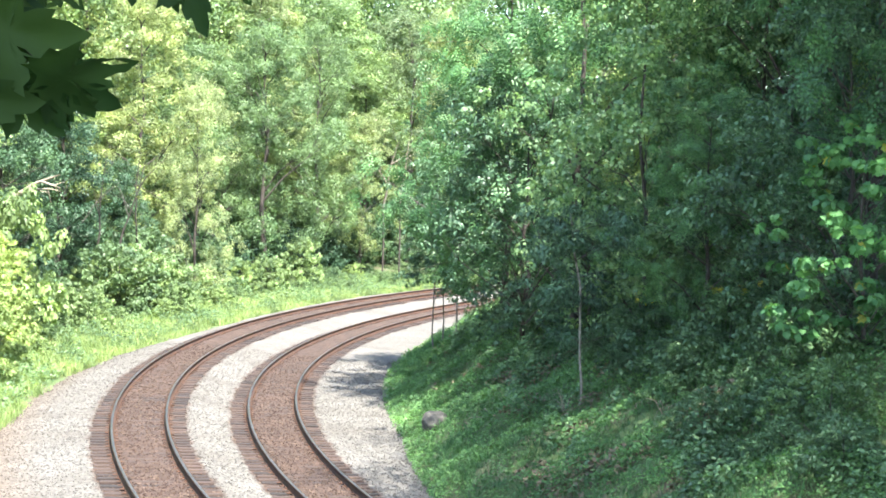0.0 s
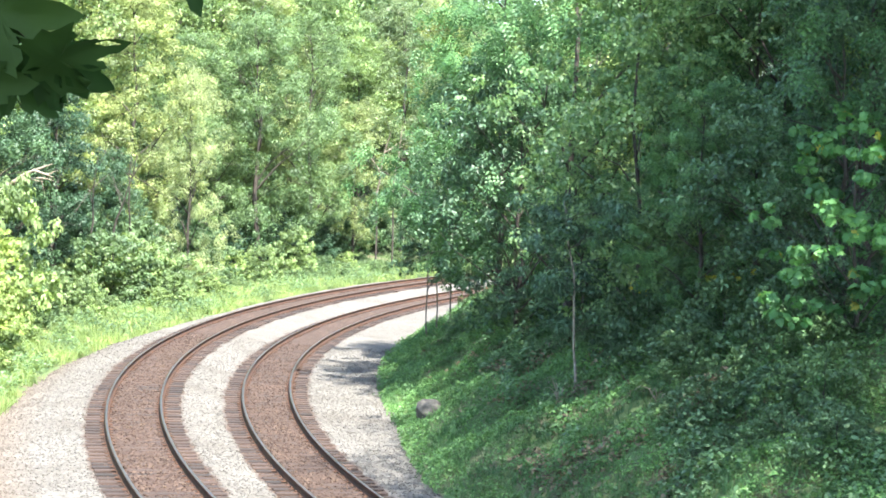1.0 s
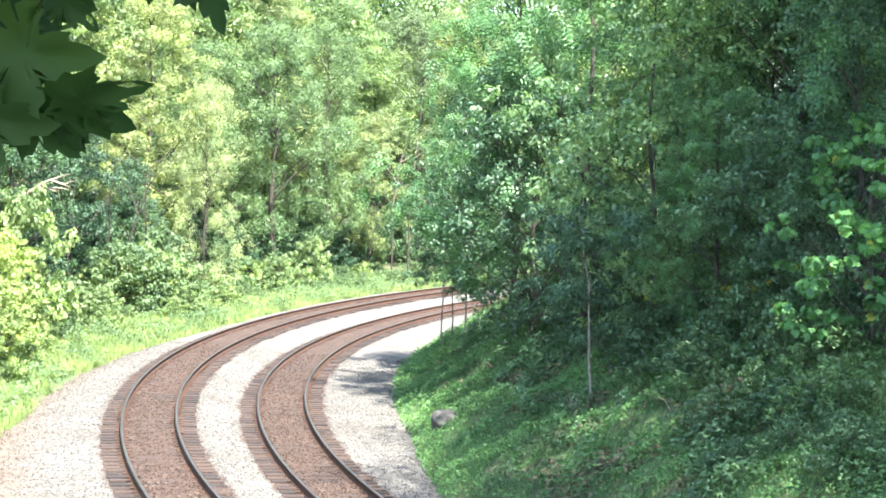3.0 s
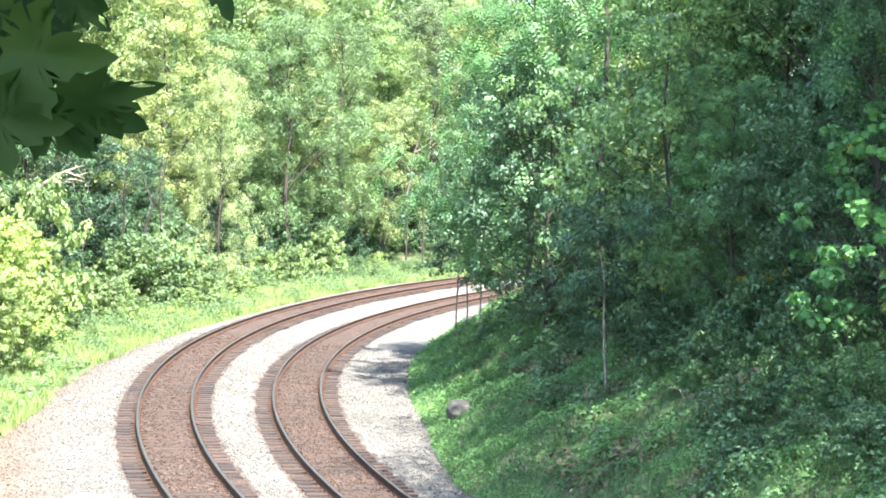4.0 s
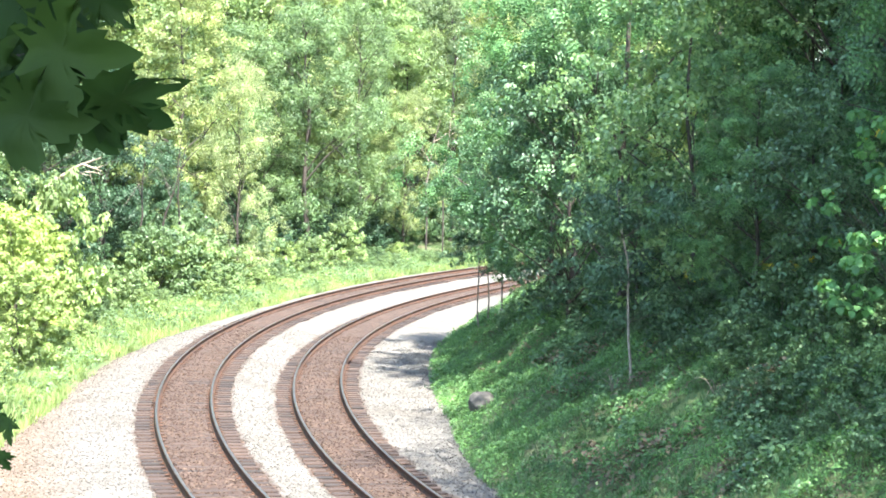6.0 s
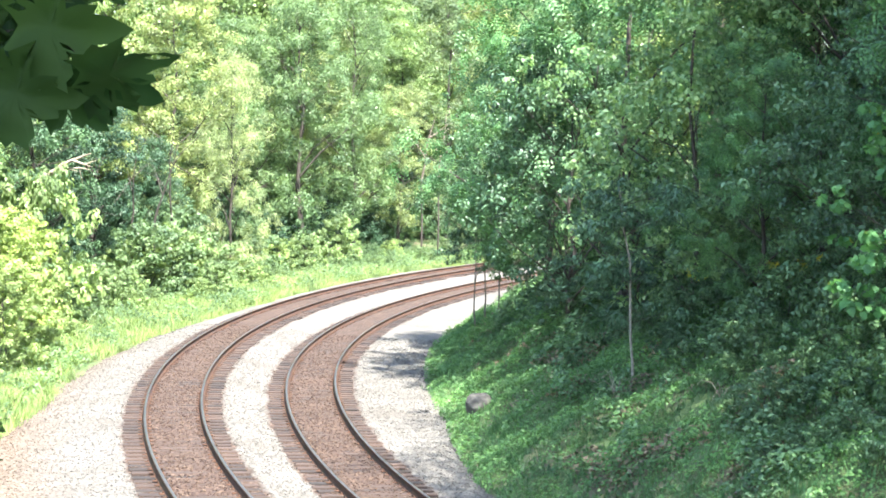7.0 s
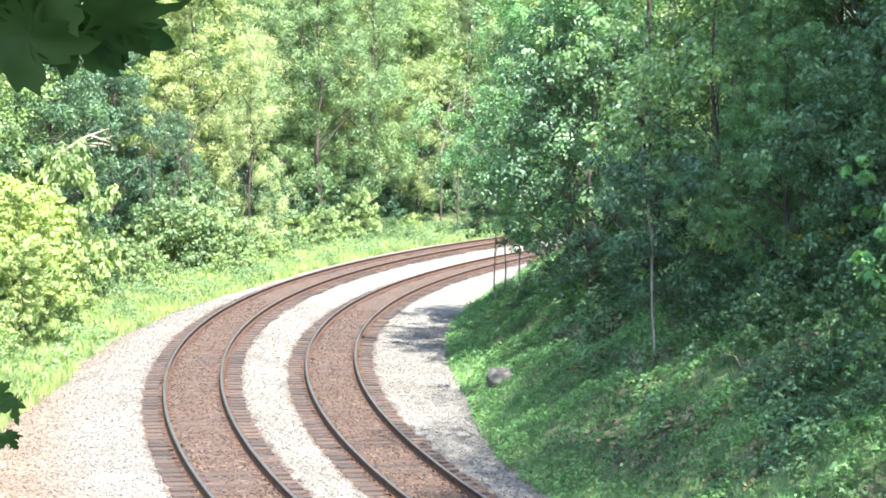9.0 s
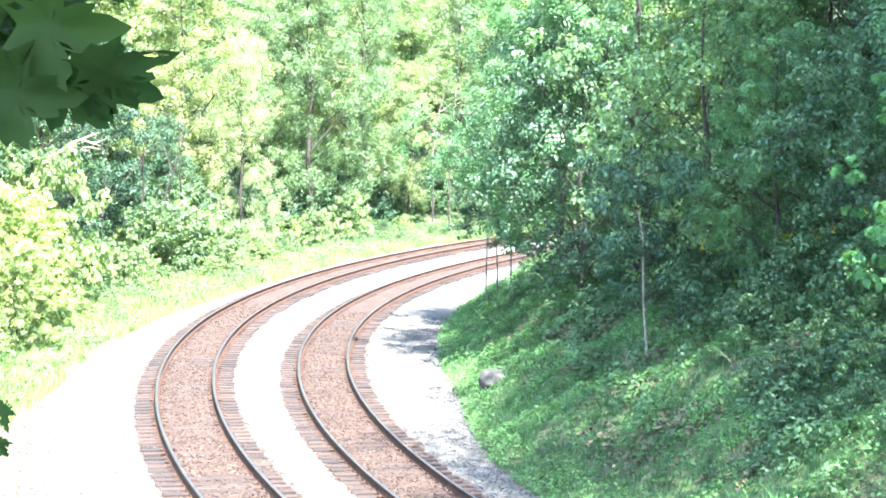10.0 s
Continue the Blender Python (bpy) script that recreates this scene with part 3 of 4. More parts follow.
shrub_b = make_tree("shrub", 22, 1.6, 0.1, 1.3, 20, 3200, 0.125, 0.5, LEAF_SLOPE, BARK, low_profile, girth=0.03, limbs=5,
                    label="dark green leafy shrub on the shaded slope", clump_scale=1.15, sprays=8)
# undergrowth, with the shade below the crowns put into its leaf colour
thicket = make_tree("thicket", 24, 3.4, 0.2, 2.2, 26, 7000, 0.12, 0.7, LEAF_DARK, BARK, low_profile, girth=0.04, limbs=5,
                    label="tall undergrowth in the woods, leaves toned dark for the shade there", clump_scale=1.15, sprays=8)
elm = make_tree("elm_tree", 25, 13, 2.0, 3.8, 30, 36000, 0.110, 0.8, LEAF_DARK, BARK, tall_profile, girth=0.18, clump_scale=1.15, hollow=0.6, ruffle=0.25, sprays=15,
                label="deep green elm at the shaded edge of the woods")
backdrop_tree = make_tree("wood_tree", 26, 17, 2.5, 4.8, 30, 12000, 0.20, 0.8, LEAF_OAK, BARK, round_profile, girth=0.24, clump_scale=1.2, hollow=0.5, limbs=8,
                          label="tall leafy tree deep within the woods")
lime = make_tree("lime_shrub", 23, 5.2, 0.4, 2.3, 34, 20000, 0.105, 0.9, LEAF_BRIGHT, BARK, round_profile, girth=0.07,
                 label="big sunlit yellow-green shrub beside the verge", clump_scale=1.1, sprays=9, ruffle=0.22)
for kind in (shrub, shrub_b, lime, thicket):
    tagged(kind, category="shrub")

# woods along the outside of the curve
rng = random.Random(5)
WOODS = "woods outside the curve"
used = set()


def set_out(kind, x, y, turn, size, tall, group, label=""):
    plant(kind, x, y, turn, size, tall, group=group, label=label, first=kind not in used)
    used.add(kind)


row_kinds = [oak, oak_b, tulip, oak, willow, oak_b, oak, oak_b]
k = 0
for u, step, lo, hi in ((17.8, 3.5, -2, 3), (17.8, 3.5, 41, 54), (24.0, 2.9, -16, 58), (31.0, 3.2, -2, 60), (39.0, 4.4, 0, 58)):
    d = lo
    while d < hi:
        x, y = polar(R_IN + u + rng.uniform(-1.3, 1.3), d + rng.uniform(-0.6, 0.6))
        kind = backdrop_tree if u > 30 else row_kinds[(k * 3 + rng.randrange(3)) % len(row_kinds)]
        s = rng.uniform(0.85, 1.15) * (1.3 if u > 30 else 1.0) * (1.25 if u > 38 else 1.0)
        set_out(kind, x, y, rng.uniform(0, 360), s, s * rng.uniform(0.9, 1.15), WOODS)
        d += step
        k += 1
EDGE_HIGH = "tall shrubs below the woods"
for d in np.arange(-2, 20, 2.6):
    x, y = polar(R_IN + 15.6 + rng.uniform(-0.8, 0.8), d + rng.uniform(-0.6, 0.6))
    s = rng.uniform(0.26, 0.46)
    set_out(shrub, x, y, rng.uniform(0, 360), s * 2.6, s * 3.4, EDGE_HIGH)

# the wood's front row, tree by tree
for kind, x, y, s, tall, turn in (
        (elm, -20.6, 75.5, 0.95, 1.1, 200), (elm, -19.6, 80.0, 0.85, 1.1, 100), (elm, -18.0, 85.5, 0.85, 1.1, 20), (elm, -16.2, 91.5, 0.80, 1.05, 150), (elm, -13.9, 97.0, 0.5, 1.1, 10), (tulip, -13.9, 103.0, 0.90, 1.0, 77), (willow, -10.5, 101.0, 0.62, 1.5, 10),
        (oak_b, -11.3, 110.5, 0.85, 1.1, 250), (oak, -7.6, 114.5, 0.80, 1.15, 100), (oak, -4.6, 120.5, 0.72, 1.3, 300), (tulip, -1.7, 124.5, 0.60, 1.0, 40),
        (tulip, 1.6, 132.0, 0.95, 1.05, 190), (tulip, 5.2, 137.0, 1.0, 1.0, 280), (willow, 2.4, 125.5, 0.45, 0.8, 60), (oak_b, -1.5, 131.0, 0.9, 1.1, 200),
        (tulip, -8.6, 122.0, 0.95, 1.1, 130)):
    set_out(kind, x, y, turn, s, s * tall, WOODS)

for d in np.arange(20, 42, 3.2):
    x, y = polar(R_IN + 27.5 + rng.uniform(-1, 1), d)
    set_out(backdrop_tree, x, y, rng.uniform(0, 360), 1.2, 1.3, WOODS)

for d in np.arange(-1, 44, 1.7):
    for u in (17.6, 20.6):
        x, y = polar(R_IN + u + rng.uniform(-0.8, 0.8), d + rng.uniform(-0.5, 0.5))
        s = rng.uniform(0.7, 1.05) * (1.0 if u < 19 else 1.3)
        set_out(thicket, x, y, rng.uniform(0, 360), s, s * rng.uniform(0.9, 1.3), "undergrowth within the woods")

# understorey and weeds along the outer verge
EDGE = "shrubs along the verge"
for d in np.arange(-8, 38, 1.25):
    for u in (11.4, 13.8):
        x, y = polar(R_IN + u + rng.uniform(-0.9, 0.9), d + rng.uniform(-0.5, 0.5))
        s = rng.uniform(0.4, 1.25) * (0.7 if u < 12 else 1.35) * (0.68 if d > 21 else 1.0)
        set_out(shrub, x, y, rng.uniform(0, 360), s, s * rng.uniform(0.7, 1.3), EDGE)
set_out(shrub, -15.6, 76.2, 30, 1.7, 2.9, EDGE)
for x, y, s, w in ((-14.6, 64.0, 0.95, 20), (-13.6, 60.0, 0.65, 140), (-15.4, 68.0, 0.8, 250)):
    set_out(lime, x, y, w, s, s, EDGE)

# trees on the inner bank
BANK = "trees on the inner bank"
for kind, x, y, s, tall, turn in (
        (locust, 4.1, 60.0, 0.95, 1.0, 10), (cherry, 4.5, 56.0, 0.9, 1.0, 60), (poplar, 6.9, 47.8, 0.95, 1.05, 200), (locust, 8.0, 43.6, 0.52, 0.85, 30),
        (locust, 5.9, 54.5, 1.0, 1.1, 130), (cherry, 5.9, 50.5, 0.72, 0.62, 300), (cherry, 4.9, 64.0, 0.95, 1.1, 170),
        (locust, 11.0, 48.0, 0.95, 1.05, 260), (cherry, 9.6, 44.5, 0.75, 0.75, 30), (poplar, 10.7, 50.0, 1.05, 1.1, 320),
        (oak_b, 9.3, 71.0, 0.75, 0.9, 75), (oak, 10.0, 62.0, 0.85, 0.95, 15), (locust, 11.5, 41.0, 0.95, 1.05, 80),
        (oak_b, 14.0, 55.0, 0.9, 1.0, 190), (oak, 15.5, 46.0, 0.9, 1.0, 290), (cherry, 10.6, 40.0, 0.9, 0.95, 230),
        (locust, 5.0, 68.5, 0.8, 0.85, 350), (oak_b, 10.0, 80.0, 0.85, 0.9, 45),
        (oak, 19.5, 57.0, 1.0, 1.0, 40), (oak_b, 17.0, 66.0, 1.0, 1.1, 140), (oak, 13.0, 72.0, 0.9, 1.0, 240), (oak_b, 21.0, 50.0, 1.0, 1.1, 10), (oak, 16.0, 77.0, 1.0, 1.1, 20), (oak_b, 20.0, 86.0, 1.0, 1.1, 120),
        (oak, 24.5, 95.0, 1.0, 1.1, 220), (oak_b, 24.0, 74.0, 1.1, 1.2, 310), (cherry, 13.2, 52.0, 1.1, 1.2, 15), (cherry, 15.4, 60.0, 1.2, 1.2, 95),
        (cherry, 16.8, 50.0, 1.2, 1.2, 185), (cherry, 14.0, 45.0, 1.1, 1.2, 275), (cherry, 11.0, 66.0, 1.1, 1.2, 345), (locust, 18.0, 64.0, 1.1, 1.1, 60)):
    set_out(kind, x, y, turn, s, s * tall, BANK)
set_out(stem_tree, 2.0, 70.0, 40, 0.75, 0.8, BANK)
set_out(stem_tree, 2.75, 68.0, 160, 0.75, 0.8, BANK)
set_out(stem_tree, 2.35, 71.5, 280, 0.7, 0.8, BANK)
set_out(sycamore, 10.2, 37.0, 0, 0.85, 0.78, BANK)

# tall trees on the hill, whose crowns shade the bank
for x, y, s in ((10.4, 30.5, 1.05), (10.0, 24.0, 1.0), (13.4, 34.5, 1.0), (14.6, 39.5, 0.9), (15.0, 45.5, 1.0), (12.2, 35.2, 1.1),  (17.5, 30.0, 1.0), (17.0, 22.0, 1.0), (19.0, 38.0, 1.0),
                (22.0, 64.0, 1.0), (24.0, 28.0, 1.0)):
    set_out(canopy, x, y, rng.uniform(0, 360), s, s * rng.uniform(1.2, 1.3), "tall trees on the inner hill")

# shrubs on the inner slope
for x, y, s in ((7.2, 39.6, 0.75), (6.5, 42.2, 0.7), (8.3, 41.5, 0.9), (7.7, 37.0, 0.65), (9.0, 38.2, 0.9), (6.3, 45.6, 0.75), (7.5, 44.0, 0.85),
                (7.0, 34.2, 0.5), (8.2, 35.4, 0.75), (9.3, 36.6, 0.85), (5.6, 47.8, 0.55), (4.6, 51.4, 0.55), (4.6, 56.4, 0.65), (4.2, 59.8, 0.65), (6.9, 36.8, 0.6), (7.9, 33.2, 0.6), (7.4, 41.0, 0.8), (8.9, 33.9, 0.8), (6.0, 44.0, 0.5), (6.6, 39.0, 0.45), (9.6, 40.0, 1.0), (8.6, 31.8, 0.7)):
    set_out(shrub_b, x, y, rng.uniform(0, 360), s, s * rng.uniform(0.8, 1.1), "shrubs on the slope")


# ---- sapling, rock, dead wood ----
def build_sapling():
    x, y = 4.99, 43.6
    rg = np.random.default_rng(31)
    root = tagged(new("sapling"), "slim pale-barked sapling with thin crown on the slope", "tree", BANK)
    root.matrix_basis = pose(x, y, gz(x, y))
    spine = [(0, 0, -0.15), (-0.01, 0, 0.5), (-0.06, 0, 1.0), (-0.08, 0, 1.9), (-0.09, 0, 2.9), (-0.17, 0, 3.3), (-0.27, 0, 3.75), (-0.36, 0.1, 4.7)]
    trunk = piece("trunk", tubes_mesh("trunk", [(spine, [0.042, 0.036, 0.032, 0.029, 0.026, 0.023, 0.018, 0.008])], BARK_PALE, 8), root)
    clumps = []
    for i in range(26):
        h = rg.uniform(1.3, 4.6)
        j = min(len(spine) - 2, int(np.searchsorted([p[2] for p in spine], h)) - 1)
        p0 = Vector(spine[j]).lerp(Vector(spine[j + 1]), 0.5)
        a = rg.uniform(0, 6.28)
        ln = rg.uniform(0.5, 1.5) * (1.1 - 0.1 * abs(h - 3.4))
        p2 = p0 + Vector((math.cos(a) * ln, math.sin(a) * ln, ln * rg.uniform(0.1, 0.6)))
        p1 = p0.lerp(p2, 0.5) + Vector((0, 0, 0.08))
        piece("limb", tubes_mesh("limb", [([p0, p1, p2], [0.009, 0.006, 0.002])], BARK, 5), trunk)
        clumps.append((*p2, rg.uniform(0.25, 0.5)))
    v, f = foliage(rg, clumps, 5200, 0.12, 0.42, droop=0.7)
    piece("crown", mesh_from("crown", v, f, LEAF_CHERRY), root)


build_sapling()


def build_rock():
    bm = bmesh.new()
    bmesh.ops.create_icosphere(bm, subdivisions=4, radius=0.42)
    for v in bm.verts:
        p = v.co.copy()
        n = noise.noise(p * 2.1 + Vector((3, 1, 7))) * 0.16 + noise.noise(p * 5.5) * 0.05 + abs(noise.noise(p * 3.0 + Vector((9, 2, 1)))) * 0.12
        v.co = p * (0.9 + n)
        v.co.z = max(v.co.z * 0.85, -0.3)
        v.co.x = min(max(v.co.x, -0.33), 0.36)
    x, y = 1.6, 50.5
    me = bpy.data.meshes.new("boulder")
    bm.to_mesh(me)
    bm.free()
    me.materials.append(ROCK)
    ob = new("boulder", me)
    ob.matrix_basis = pose(x, y, gz(x, y) + 0.1, 8, -14, 25) @ Matrix.Diagonal((1.15, 1.1, 1.12, 1))
    tagged(ob, "grey angular boulder at the foot of the grassy bank", "rock")


build_rock()


def branch_lines(rg, start, way, length, girth, depth=0):
    """A dead limb that forks: lists of points and radii."""
    pts, p, d = [Vector(start)], Vector(start), Vector(way).normalized()
    n = 6
    for i in range(n):
        d = (d + Vector(rg.normal(size=3)) * 0.09).normalized()
        p = p + d * (length / n)
        pts.append(p.copy())
    out = [(pts, [girth * (1 - 0.85 * i / n) for i in range(n + 1)])]
    if depth < 2:
        for i in (2, 4):
            w = (d + Vector(rg.normal(size=3)) * 0.8).normalized()
            out += branch_lines(rg, pts[i], w, length * rg.uniform(0.3, 0.55), girth * 0.45, depth + 1)
    return out


def build_snag(x, y, z0, way, length, girth, seed, label, wood=DEADWOOD):
    """Dead limbs on a leaning dead trunk that stands on the ground."""
    rg = np.random.default_rng(seed)
    root = tagged(new("dead_tree"), label, "dead tree")
    g = gz(x, y)
    root.matrix_basis = pose(x, y, g)
    h = z0 - g
    piece("trunk", tubes_mesh("trunk", [([(0, 0, -0.3), (0.05, 0, h * 0.5), (0, 0, h)], [girth * 0.8, girth * 0.75, girth * 0.7])], BARK), root)
    for line in branch_lines(rg, (0, 0, h - 0.05), way, length, girth, 0):
        piece("limb", tubes_mesh("limb", [line], wood, 5), root)


build_snag(-16.2, 78.0, 5.9, (0.80, -0.1, 0.55), 2.9, 0.15, 3, "bleached dead limb jutting from the wood's edge")
build_snag(-0.2, 121.8, 5.2, (0.35, -0.1, 1.0), 4.6, 0.08, 8, "bare grey dead tree at the wood's edge")
build_snag(0.9, 123.0, 5.4, (0.15, -0.2, 1.0), 4.6, 0.07, 9, "bare grey dead tree at the wood's edge")


for x, y, seed in ((-13.4, 92.0, 21), (-12.7, 93.4, 22), (-14.3, 90.6, 23)):
    build_snag(x, y, 3.4, (0.15, -0.2, 1.0), 5.0, 0.06, seed, "bare brown twiggy dead tree among the leaves", BARK)


def build_brush(x, y, seed, size, label):
    """A tangle of dead stems on the slope."""
    rg = np.random.default_rng(seed)
    root = tagged(new("dead_brush"), label, "dead brush", "dead brush on the slope")
    root.matrix_basis = pose(x, y, gz(x, y) - 0.03)
    for _ in range(9):
        a, up = rg.uniform(0, 6.28), rg.uniform(0.2, 1.0)
        ln = size * rg.uniform(0.5, 1.2)
        p2 = Vector((math.cos(a) * ln * (1.2 - up), math.sin(a) * ln * (1.2 - up), ln * up))
        p1 = p2 * 0.5 + Vector((0, 0, 0.2 * ln))
        p3 = p2 + Vector((math.cos(a), math.sin(a), -0.5)) * 0.3 * ln
        piece("stem", tubes_mesh("stem", [([(0, 0, 0), p1, p2, p3], [0.012, 0.009, 0.006, 0.002])], DEADWOOD, 5), root)


for x, y, seed, size in ((2.9, 46.5, 61, 0.5), (4.6, 43.8, 62, 0.7), (3.9, 45.6, 63, 0.6), (6.3, 38.6, 64, 0.7), (8.2, 34.6, 65, 0.8), (3.4, 50.0, 66, 0.5)):
    build_brush(x, y, seed, size, "bleached dead stems tangled on the grassy bank")


def build_goldenrod(x, y, seed):
    """Leafy stems topped with plumes of small yellow florets."""
    rg = np.random.default_rng(seed)
    root = tagged(new("goldenrod"), "yellow-flowered goldenrod among the shaded shrubs", "flower", "goldenrod on the slope")
    root.matrix_basis = pose(x, y, gz(x, y) - 0.03)
    for _ in range(6):
        top = Vector((rg.normal() * 0.35, rg.normal() * 0.35, rg.uniform(1.0, 1.5)))
        stem = piece("stem", tubes_mesh("stem", [([(top.x * 0.3, top.y * 0.3, 0), top * 0.6, top], [0.008, 0.006, 0.003])], BARK, 5), root)
        v, f = foliage(rg, [(*(top * k), 0.14) for k in (0.45, 0.6, 0.75)], 60, 0.09, 0.3)
        tagged(piece("foliage", mesh_from("foliage", v, f, LEAF_COVER), stem), kind="stuff")
        v, f = foliage(rg, [(*(top + Vector((rg.normal() * 0.06, rg.normal() * 0.06, 0.04 * k))), 0.07) for k in range(4)], 90, 0.035, 0.8)
        tagged(piece("plume", mesh_from("plume", v, f, FLOWER), stem), kind="stuff")


for x, y, seed in ((6.9, 46.4, 71), (8.6, 43.2, 73)):
    build_goldenrod(x, y, seed)


# ---- grass, weeds and ground cover ----
def build_grass(name, n, r_lo, r_hi, d_lo, d_hi, length, width, mat, seed, label, tuft=True):
    rg = np.random.default_rng(seed)
    m = n // 9
    a = np.radians(rg.uniform(d_lo, d_hi, m))
    edge = (verge if r_lo > -0.5 else foot)(np.degrees(a))
    v = rg.random(m)
    r = edge + r_lo + (r_hi - r_lo) * v
    tall = 0.5 + 0.8 * rg.random(m)
    keep = vnoise(r * 1.3, np.degrees(a) * 2.0, seed) + 0.75 * np.minimum(v, 1 - v) * (r_hi - r_lo) > -0.1
    r, a, tall = r[keep], a[keep], tall[keep]
    i = np.repeat(np.arange(len(r)), 9)
    k = len(i)
    x = (CX - r * np.cos(a))[i] + rg.normal(size=k) * 0.09
    y = (CY + r * np.sin(a))[i] + rg.normal(size=k) * 0.09
    z = ground(x, y) - 0.03
    lean = rg.normal(size=(k, 2)) * 0.35
    L = length * tall[i] * rg.uniform(0.6, 1.2, k)
    base = np.stack([x, y, z], -1)
    top = base + np.stack([lean[:, 0] * L, lean[:, 1] * L, L], -1)
    mid = base * 0.45 + top * 0.55 + np.stack([0 * L, 0 * L, 0.12 * L], -1)
    w = np.stack([rg.normal(size=k), rg.normal(size=k), 0 * L], -1)
    w = unit(w) * width / 2
    v = np.stack([base - w, base + w, mid + w * 0.7, top, mid - w * 0.7], 1).reshape(-1, 3)
    q = np.arange(k)[:, None] * 5
    ob = new(name, mesh_from(name, v, [np.concatenate([q, q + 1, q + 2, q + 4], 1), np.concatenate([q + 4, q + 2, q + 3], 1)], mat))
    return tagged(ob, label, "grass", kind="stuff")


def build_cover(name, n, r_lo, r_hi, d_lo, d_hi, leaf, lift, mat, seed, label, bare=-0.2, patch=0.6):
    """Low leafy plants that hug the ground, with bare gaps."""
    rg = np.random.default_rng(seed)
    a = np.radians(rg.uniform(d_lo, d_hi, n))
    r = (verge if r_lo > -0.5 else foot)(np.degrees(a)) + rg.uniform(r_lo, r_hi, n)
    x, y = CX - r * np.cos(a), CY + r * np.sin(a)
    hump = vnoise(x / patch, y / patch, seed) + 0.5 * vnoise(x / 0.25, y / 0.25, seed + 1)
    keep = hump > bare
    x, y, hump = x[keep], y[keep], hump[keep]
    k = len(x)
    z = ground(x, y) + lift * np.clip(hump - bare, 0, 1.2) * rg.random(k) ** 0.5
    nrm = unit(np.array([-0.25, -0.15, 1.0]) + 0.5 * rg.normal(size=(k, 3)))
    tip = rg.normal(size=(k, 3))
    tip = unit(tip - nrm * np.sum(tip * nrm, 1, keepdims=True))
    s = leaf * rg.uniform(0.6, 1.4, k)
    v, f = blades(np.stack([x, y, z], -1), tip, nrm, s, s * 0.55)
    ob = new(name, mesh_from(name, v, f, mat))
    return tagged(ob, label, "ground cover", kind="stuff")


build_grass("verge_grass", 120000, -0.3, 5.0, -18, 32, 0.36, 0.032, GRASS, 41, "sunlit yellow-green grass and weeds on the verge")
build_cover("verge_weeds", 110000, 0.1, 7.5, -18, 34, 0.12, 0.7, LEAF_SHRUB, 42, "leafy weeds in the grass verge", -0.25, 0.9)
build_cover("slope_cover", 140000, -8.0, 0.25, -22, 12, 0.085, 0.34, LEAF_COVER, 43, "low green creepers and grass on the bank", -0.6, 0.8)
build_cover("slope_weeds", 110000, -9.0, -2.2, -22, 8, 0.12, 0.75, LEAF_CHERRY, 46, "knee-high dark green leafy weeds on the bank", 0.1, 1.1)
build_grass("slope_grass", 62000, -6.5, 0.25, -22, 12, 0.27, 0.016, LEAF_COVER, 44, "soft green grass on the bank")
build_cover("dry_brush", 22000, -5.5, -1.3, -18, 5, 0.15, 0.42, DRY, 45, "dead brown brush and twigs on the bank", 0.34, 1.2)


# ---- maple beside the camera, with branches that sway and travel along with it ----
def maple_leaf_mesh(seed):
    """A toothed, curled maple leaf: rings from the midrib outwards, with a few eaten holes."""
    rg = np.random.default_rng(seed)
    half = [(0.0, 0.0), (0.10, -0.05), (0.22, -0.14), (0.25, -0.03), (0.40, -0.01), (0.36, 0.10), (0.47, 0.16), (0.56, 0.26), (0.48, 0.31), (0.55, 0.42), (0.62, 0.56),
            (0.47, 0.50), (0.40, 0.57), (0.30, 0.50), (0.20, 0.46), (0.25, 0.60), (0.24, 0.74), (0.15, 0.74), (0.12, 0.88), (0.0, 1.05)]
    rim = [(x * rg.uniform(0.92, 1.06), y * rg.uniform(0.95, 1.05)) for x, y in half]
    rim += [(-x * rg.uniform(0.9, 1.08), y * rg.uniform(0.94, 1.05)) for x, y in half[-2:0:-1]]
    curl, cup, n = rg.uniform(0.08, 0.3), rg.uniform(0.1, 0.3), len(rim)
    rings = (0.3, 0.62, 0.85, 1.0)
    verts = [(x * k, 0.3 + (y - 0.3) * k) for k in rings for x, y in rim] + [(0, 0.3)]
    verts = [(x, y, cup * abs(x) - curl * y * y + 0.05 * math.sin(9 * x + seed) * math.sin(7 * y)) for x, y in verts]
    quads = [(r * n + i, (r + 1) * n + i, (r + 1) * n + (i + 1) % n, r * n + (i + 1) % n) for r in range(3) for i in range(n)]
    quads = [q for q in quads if q[0] < n or rg.random() > 0.05]
    fan = [(4 * n, i, (i + 1) % n) for i in range(n)]
    return mesh_from("leaf", verts, [np.array(quads), np.array(fan)], LEAF_MAPLE)


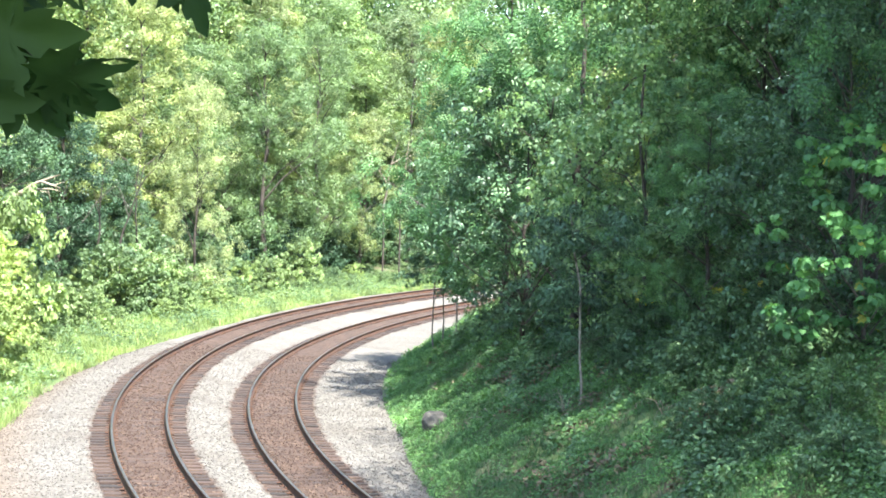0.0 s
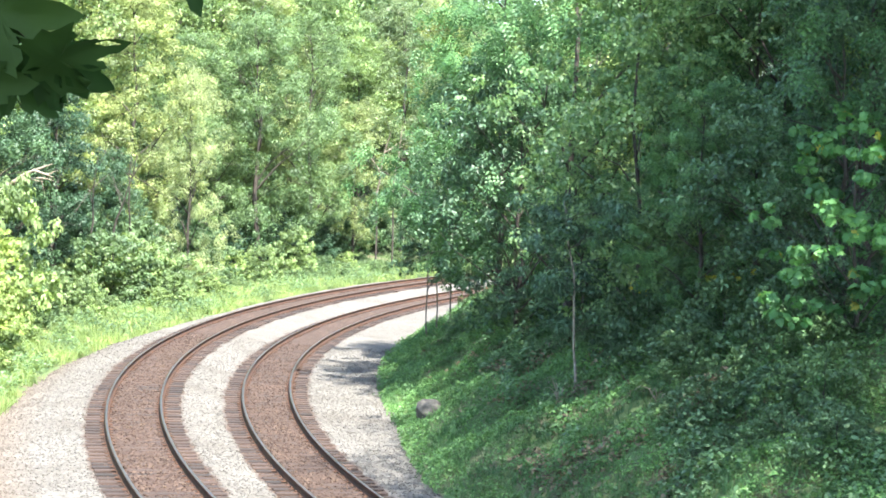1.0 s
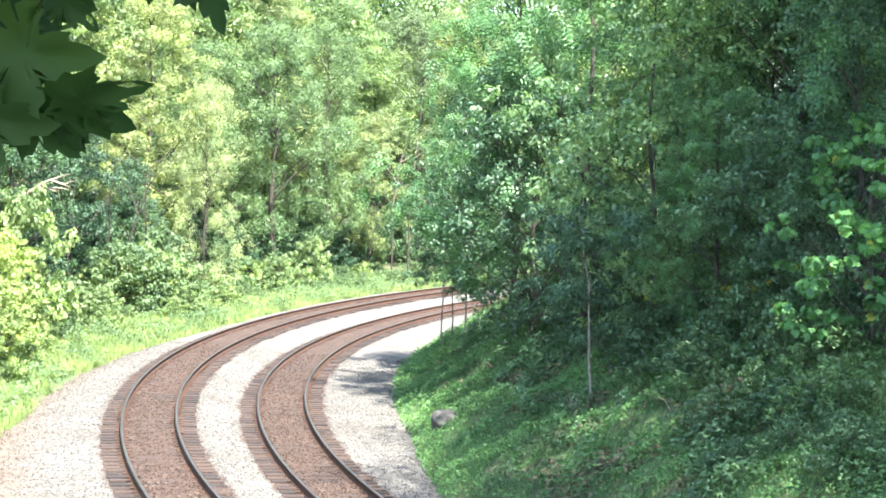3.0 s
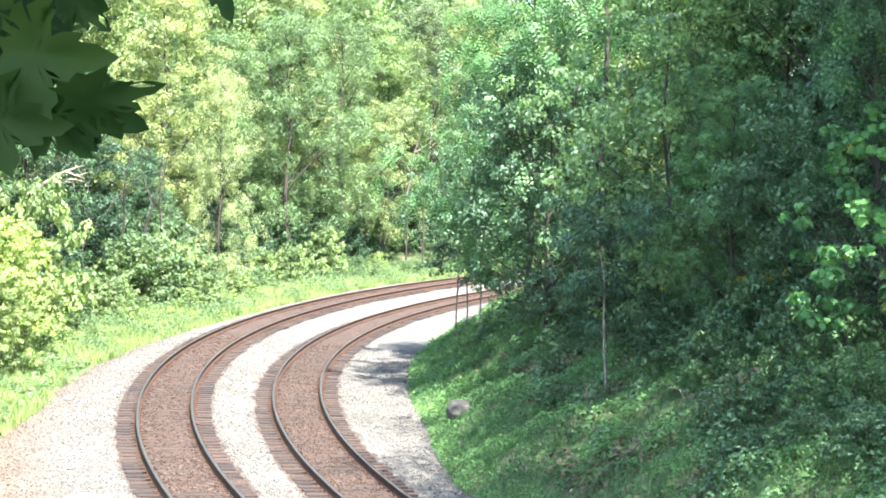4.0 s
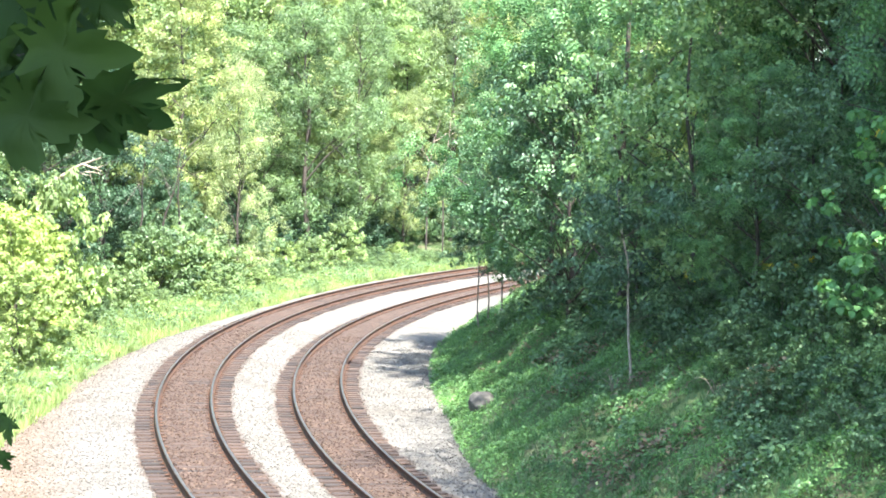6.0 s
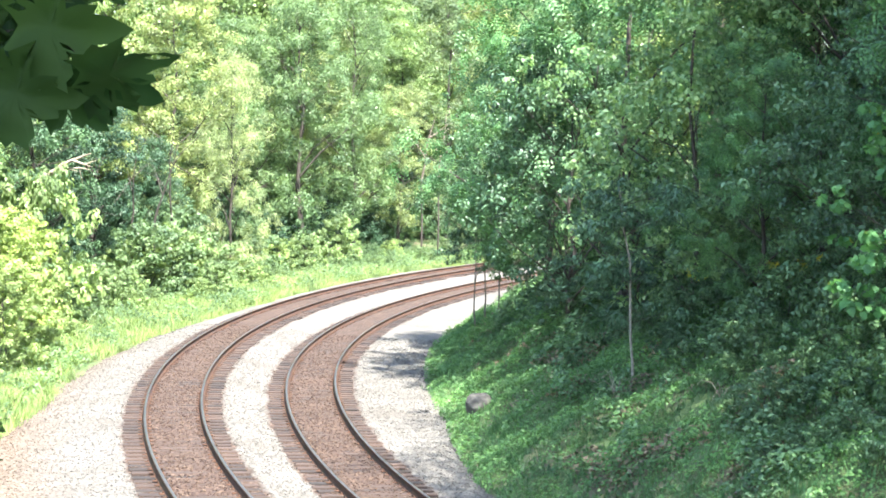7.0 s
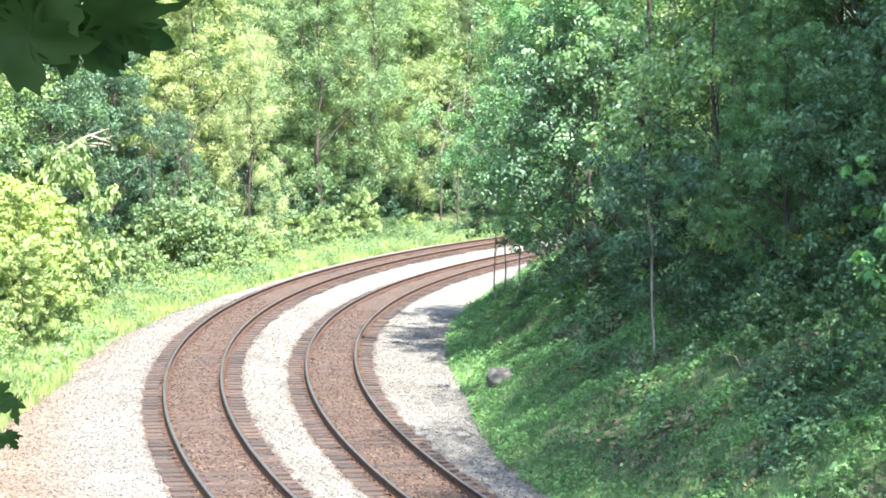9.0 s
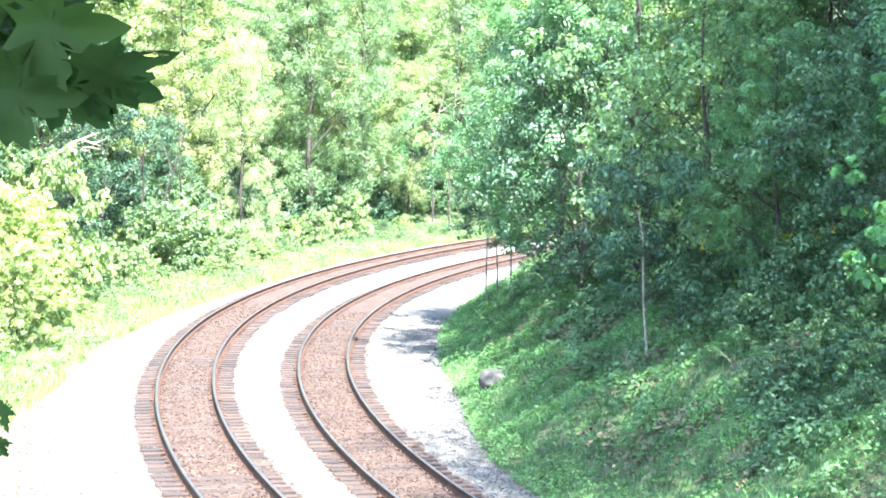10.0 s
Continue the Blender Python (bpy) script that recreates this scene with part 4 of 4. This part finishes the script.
def build_maple():
    x, y = -2.9, -3.4
    g = gz(x, y)
    root = tagged(new("maple_tree"), "maple with low shaded branches close to the camera", "tree")
    root.matrix_basis = pose(0, 0, 0)
    spine = [(x, y, g - 0.3), (x + 0.05, y, g + 1.2), (x - 0.05, y + 0.1, g + 2.8), (x, y, g + 5)]
    piece("trunk", tubes_mesh("trunk", [(spine, [0.2, 0.16, 0.14, 0.09])], BARK, 10), root)
    rg = np.random.default_rng(51)
    clumps = [(x + 2.6 + rg.uniform(-3.4, 3.4), y + 2.2 + rg.uniform(-4.5, 4.5), g + 4.6 + rg.uniform(0, 2.6), rg.uniform(0.7, 1.2)) for _ in range(64)]
    clumps += [(rg.uniform(-1.6, 2.6), rg.uniform(-3.2, 2.2), g + rg.uniform(4.6, 6.4), rg.uniform(0.7, 1.1)) for _ in range(46)]
    v, f = foliage(rg, clumps, 26000, 0.17, 0.9)
    piece("crown", mesh_from("crown", v, f, LEAF_MAPLE), root)
    meshes = [maple_leaf_mesh(s) for s in range(4)]

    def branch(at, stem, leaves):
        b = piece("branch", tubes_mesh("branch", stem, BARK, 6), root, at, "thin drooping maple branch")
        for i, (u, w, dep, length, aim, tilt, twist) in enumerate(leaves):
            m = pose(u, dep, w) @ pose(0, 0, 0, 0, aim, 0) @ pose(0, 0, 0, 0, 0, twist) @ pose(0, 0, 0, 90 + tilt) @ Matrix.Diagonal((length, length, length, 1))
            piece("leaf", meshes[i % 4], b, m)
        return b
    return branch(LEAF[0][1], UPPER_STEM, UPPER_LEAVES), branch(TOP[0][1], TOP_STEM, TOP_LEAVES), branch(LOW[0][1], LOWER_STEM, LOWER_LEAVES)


# place across, height, depth (metres from the branch's origin), length, aim in the upright plane, tilt, twist about the midrib
UPPER_LEAVES = [
    (-0.138, 0.036, 0.00, 0.130, 92, 12, 12), (-0.145, 0.080, 0.03, 0.130, 86, -15, 25), (-0.061, -0.020, -0.02, 0.112, 86, 8, 55), (-0.060, -0.018, 0.02, 0.098, 122, -15, 30),
    (-0.175, -0.040, 0.01, 0.115, 94, 15, 15), (-0.140, -0.006, 0.04, 0.105, 112, -10, 30), (-0.072, 0.115, 0.04, 0.070, 135, 10, 20), (-0.175, 0.015, 0.05, 0.110, 80, 10, 30),
    (-0.190, -0.008, 0.06, 0.095, 115, -10, 10), (-0.120, 0.120, 0.05, 0.100, 110, 0, 20), (-0.200, 0.075, 0.04, 0.130, 95, 20, 0), (-0.190, -0.035, 0.05, 0.085, 112, 10, 20),
    (-0.105, -0.028, 0.05, 0.085, 135, 5, 15), (-0.225, -0.012, 0.02, 0.120, 96, -8, 5)]
UPPER_STEM = [([(-0.9, 0.3, 0.45), (-0.45, 0.1, 0.16), (-0.2, 0.03, 0.02), (-0.11, 0.02, 0.04), (-0.045, 0.0, -0.02)], [0.010, 0.006, 0.003, 0.0018, 0.0010]),
              ([(-2.6, -2.6, 0.3), (-1.7, -0.6, 0.6), (-0.9, 0.3, 0.45)], [0.03, 0.02, 0.010])]
TOP_LEAVES = [(0.112, 0.118, 0.02, 0.084, 167, 10, 20), (0.072, 0.118, 0.04, 0.056, 158, -10, 30), (0.158, 0.118, 0.03, 0.050, 150, 15, 20), (0.045, 0.120, 0.05, 0.050, 190, 0, 25),
              (0.090, 0.125, 0.05, 0.060, 175, 12, 40), (0.128, 0.135, 0.06, 0.070, 140, -12, 35)]
TOP_STEM = [([(-0.9, 0.3, 0.47), (-0.4, 0.12, 0.26), (-0.05, 0.04, 0.15), (0.09, 0.04, 0.135), (0.16, 0.04, 0.122)], [0.010, 0.006, 0.003, 0.002, 0.0010]),
            ([(-2.6, -2.6, 0.32), (-1.7, -0.6, 0.62), (-0.9, 0.3, 0.47)], [0.03, 0.02, 0.010])]
LOWER_LEAVES = [(-0.018, -0.012, 0.0, 0.036, 165, 25, 20), (-0.036, -0.062, 0.02, 0.03, 150, -10, 0), (-0.055, -0.01, 0.03, 0.04, 110, 20, 0)]
LOWER_STEM = [([(-2.5, -2.9, 0.6), (-1.2, -0.4, 0.3), (-0.5, 0.1, 0.1), (-0.045, 0.0, -0.005)], [0.02, 0.012, 0.006, 0.0012])]

# places of the two branches, time by time, set out from the camera's own path
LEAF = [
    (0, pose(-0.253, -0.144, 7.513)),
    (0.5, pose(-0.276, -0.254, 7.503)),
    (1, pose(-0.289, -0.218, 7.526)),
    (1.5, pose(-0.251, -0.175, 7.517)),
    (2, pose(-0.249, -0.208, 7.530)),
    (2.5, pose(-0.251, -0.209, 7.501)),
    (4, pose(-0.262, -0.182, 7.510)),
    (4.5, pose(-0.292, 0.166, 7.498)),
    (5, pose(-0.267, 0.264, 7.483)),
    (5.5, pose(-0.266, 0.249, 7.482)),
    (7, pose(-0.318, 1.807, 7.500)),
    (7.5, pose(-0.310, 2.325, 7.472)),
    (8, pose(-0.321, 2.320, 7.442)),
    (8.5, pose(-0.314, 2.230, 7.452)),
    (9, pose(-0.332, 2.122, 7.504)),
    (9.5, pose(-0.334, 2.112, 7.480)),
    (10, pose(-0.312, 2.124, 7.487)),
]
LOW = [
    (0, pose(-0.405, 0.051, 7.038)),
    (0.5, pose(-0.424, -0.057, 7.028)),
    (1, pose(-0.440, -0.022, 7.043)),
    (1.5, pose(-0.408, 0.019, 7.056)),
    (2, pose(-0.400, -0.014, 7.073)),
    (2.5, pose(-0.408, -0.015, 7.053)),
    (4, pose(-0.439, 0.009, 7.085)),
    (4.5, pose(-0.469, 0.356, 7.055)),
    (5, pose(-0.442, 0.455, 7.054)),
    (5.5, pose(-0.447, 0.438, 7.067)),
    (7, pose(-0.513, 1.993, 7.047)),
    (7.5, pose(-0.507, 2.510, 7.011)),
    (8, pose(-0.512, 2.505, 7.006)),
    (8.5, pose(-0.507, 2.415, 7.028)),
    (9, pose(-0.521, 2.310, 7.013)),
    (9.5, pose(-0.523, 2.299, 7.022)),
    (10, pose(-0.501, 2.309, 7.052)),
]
# the higher twig's rise out of view, on top of the camera-following places
TOP_LIFT = [(0, 0), (0.007, -0.005), (0.001, 0.002), (-0.003, 0.021), (0.012, 0.014), (0.006, 0.024), (-0.002, 0.043), (-0.007, 0.041), (0.003, 0.050), (-0.008, 0.075),
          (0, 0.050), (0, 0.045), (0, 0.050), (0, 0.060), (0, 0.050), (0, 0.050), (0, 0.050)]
TOP = [(t, pose(u, 0, w) @ m) for (t, m), (u, w) in zip(LEAF, TOP_LIFT)]
upper_branch, top_branch, lower_branch = build_maple()


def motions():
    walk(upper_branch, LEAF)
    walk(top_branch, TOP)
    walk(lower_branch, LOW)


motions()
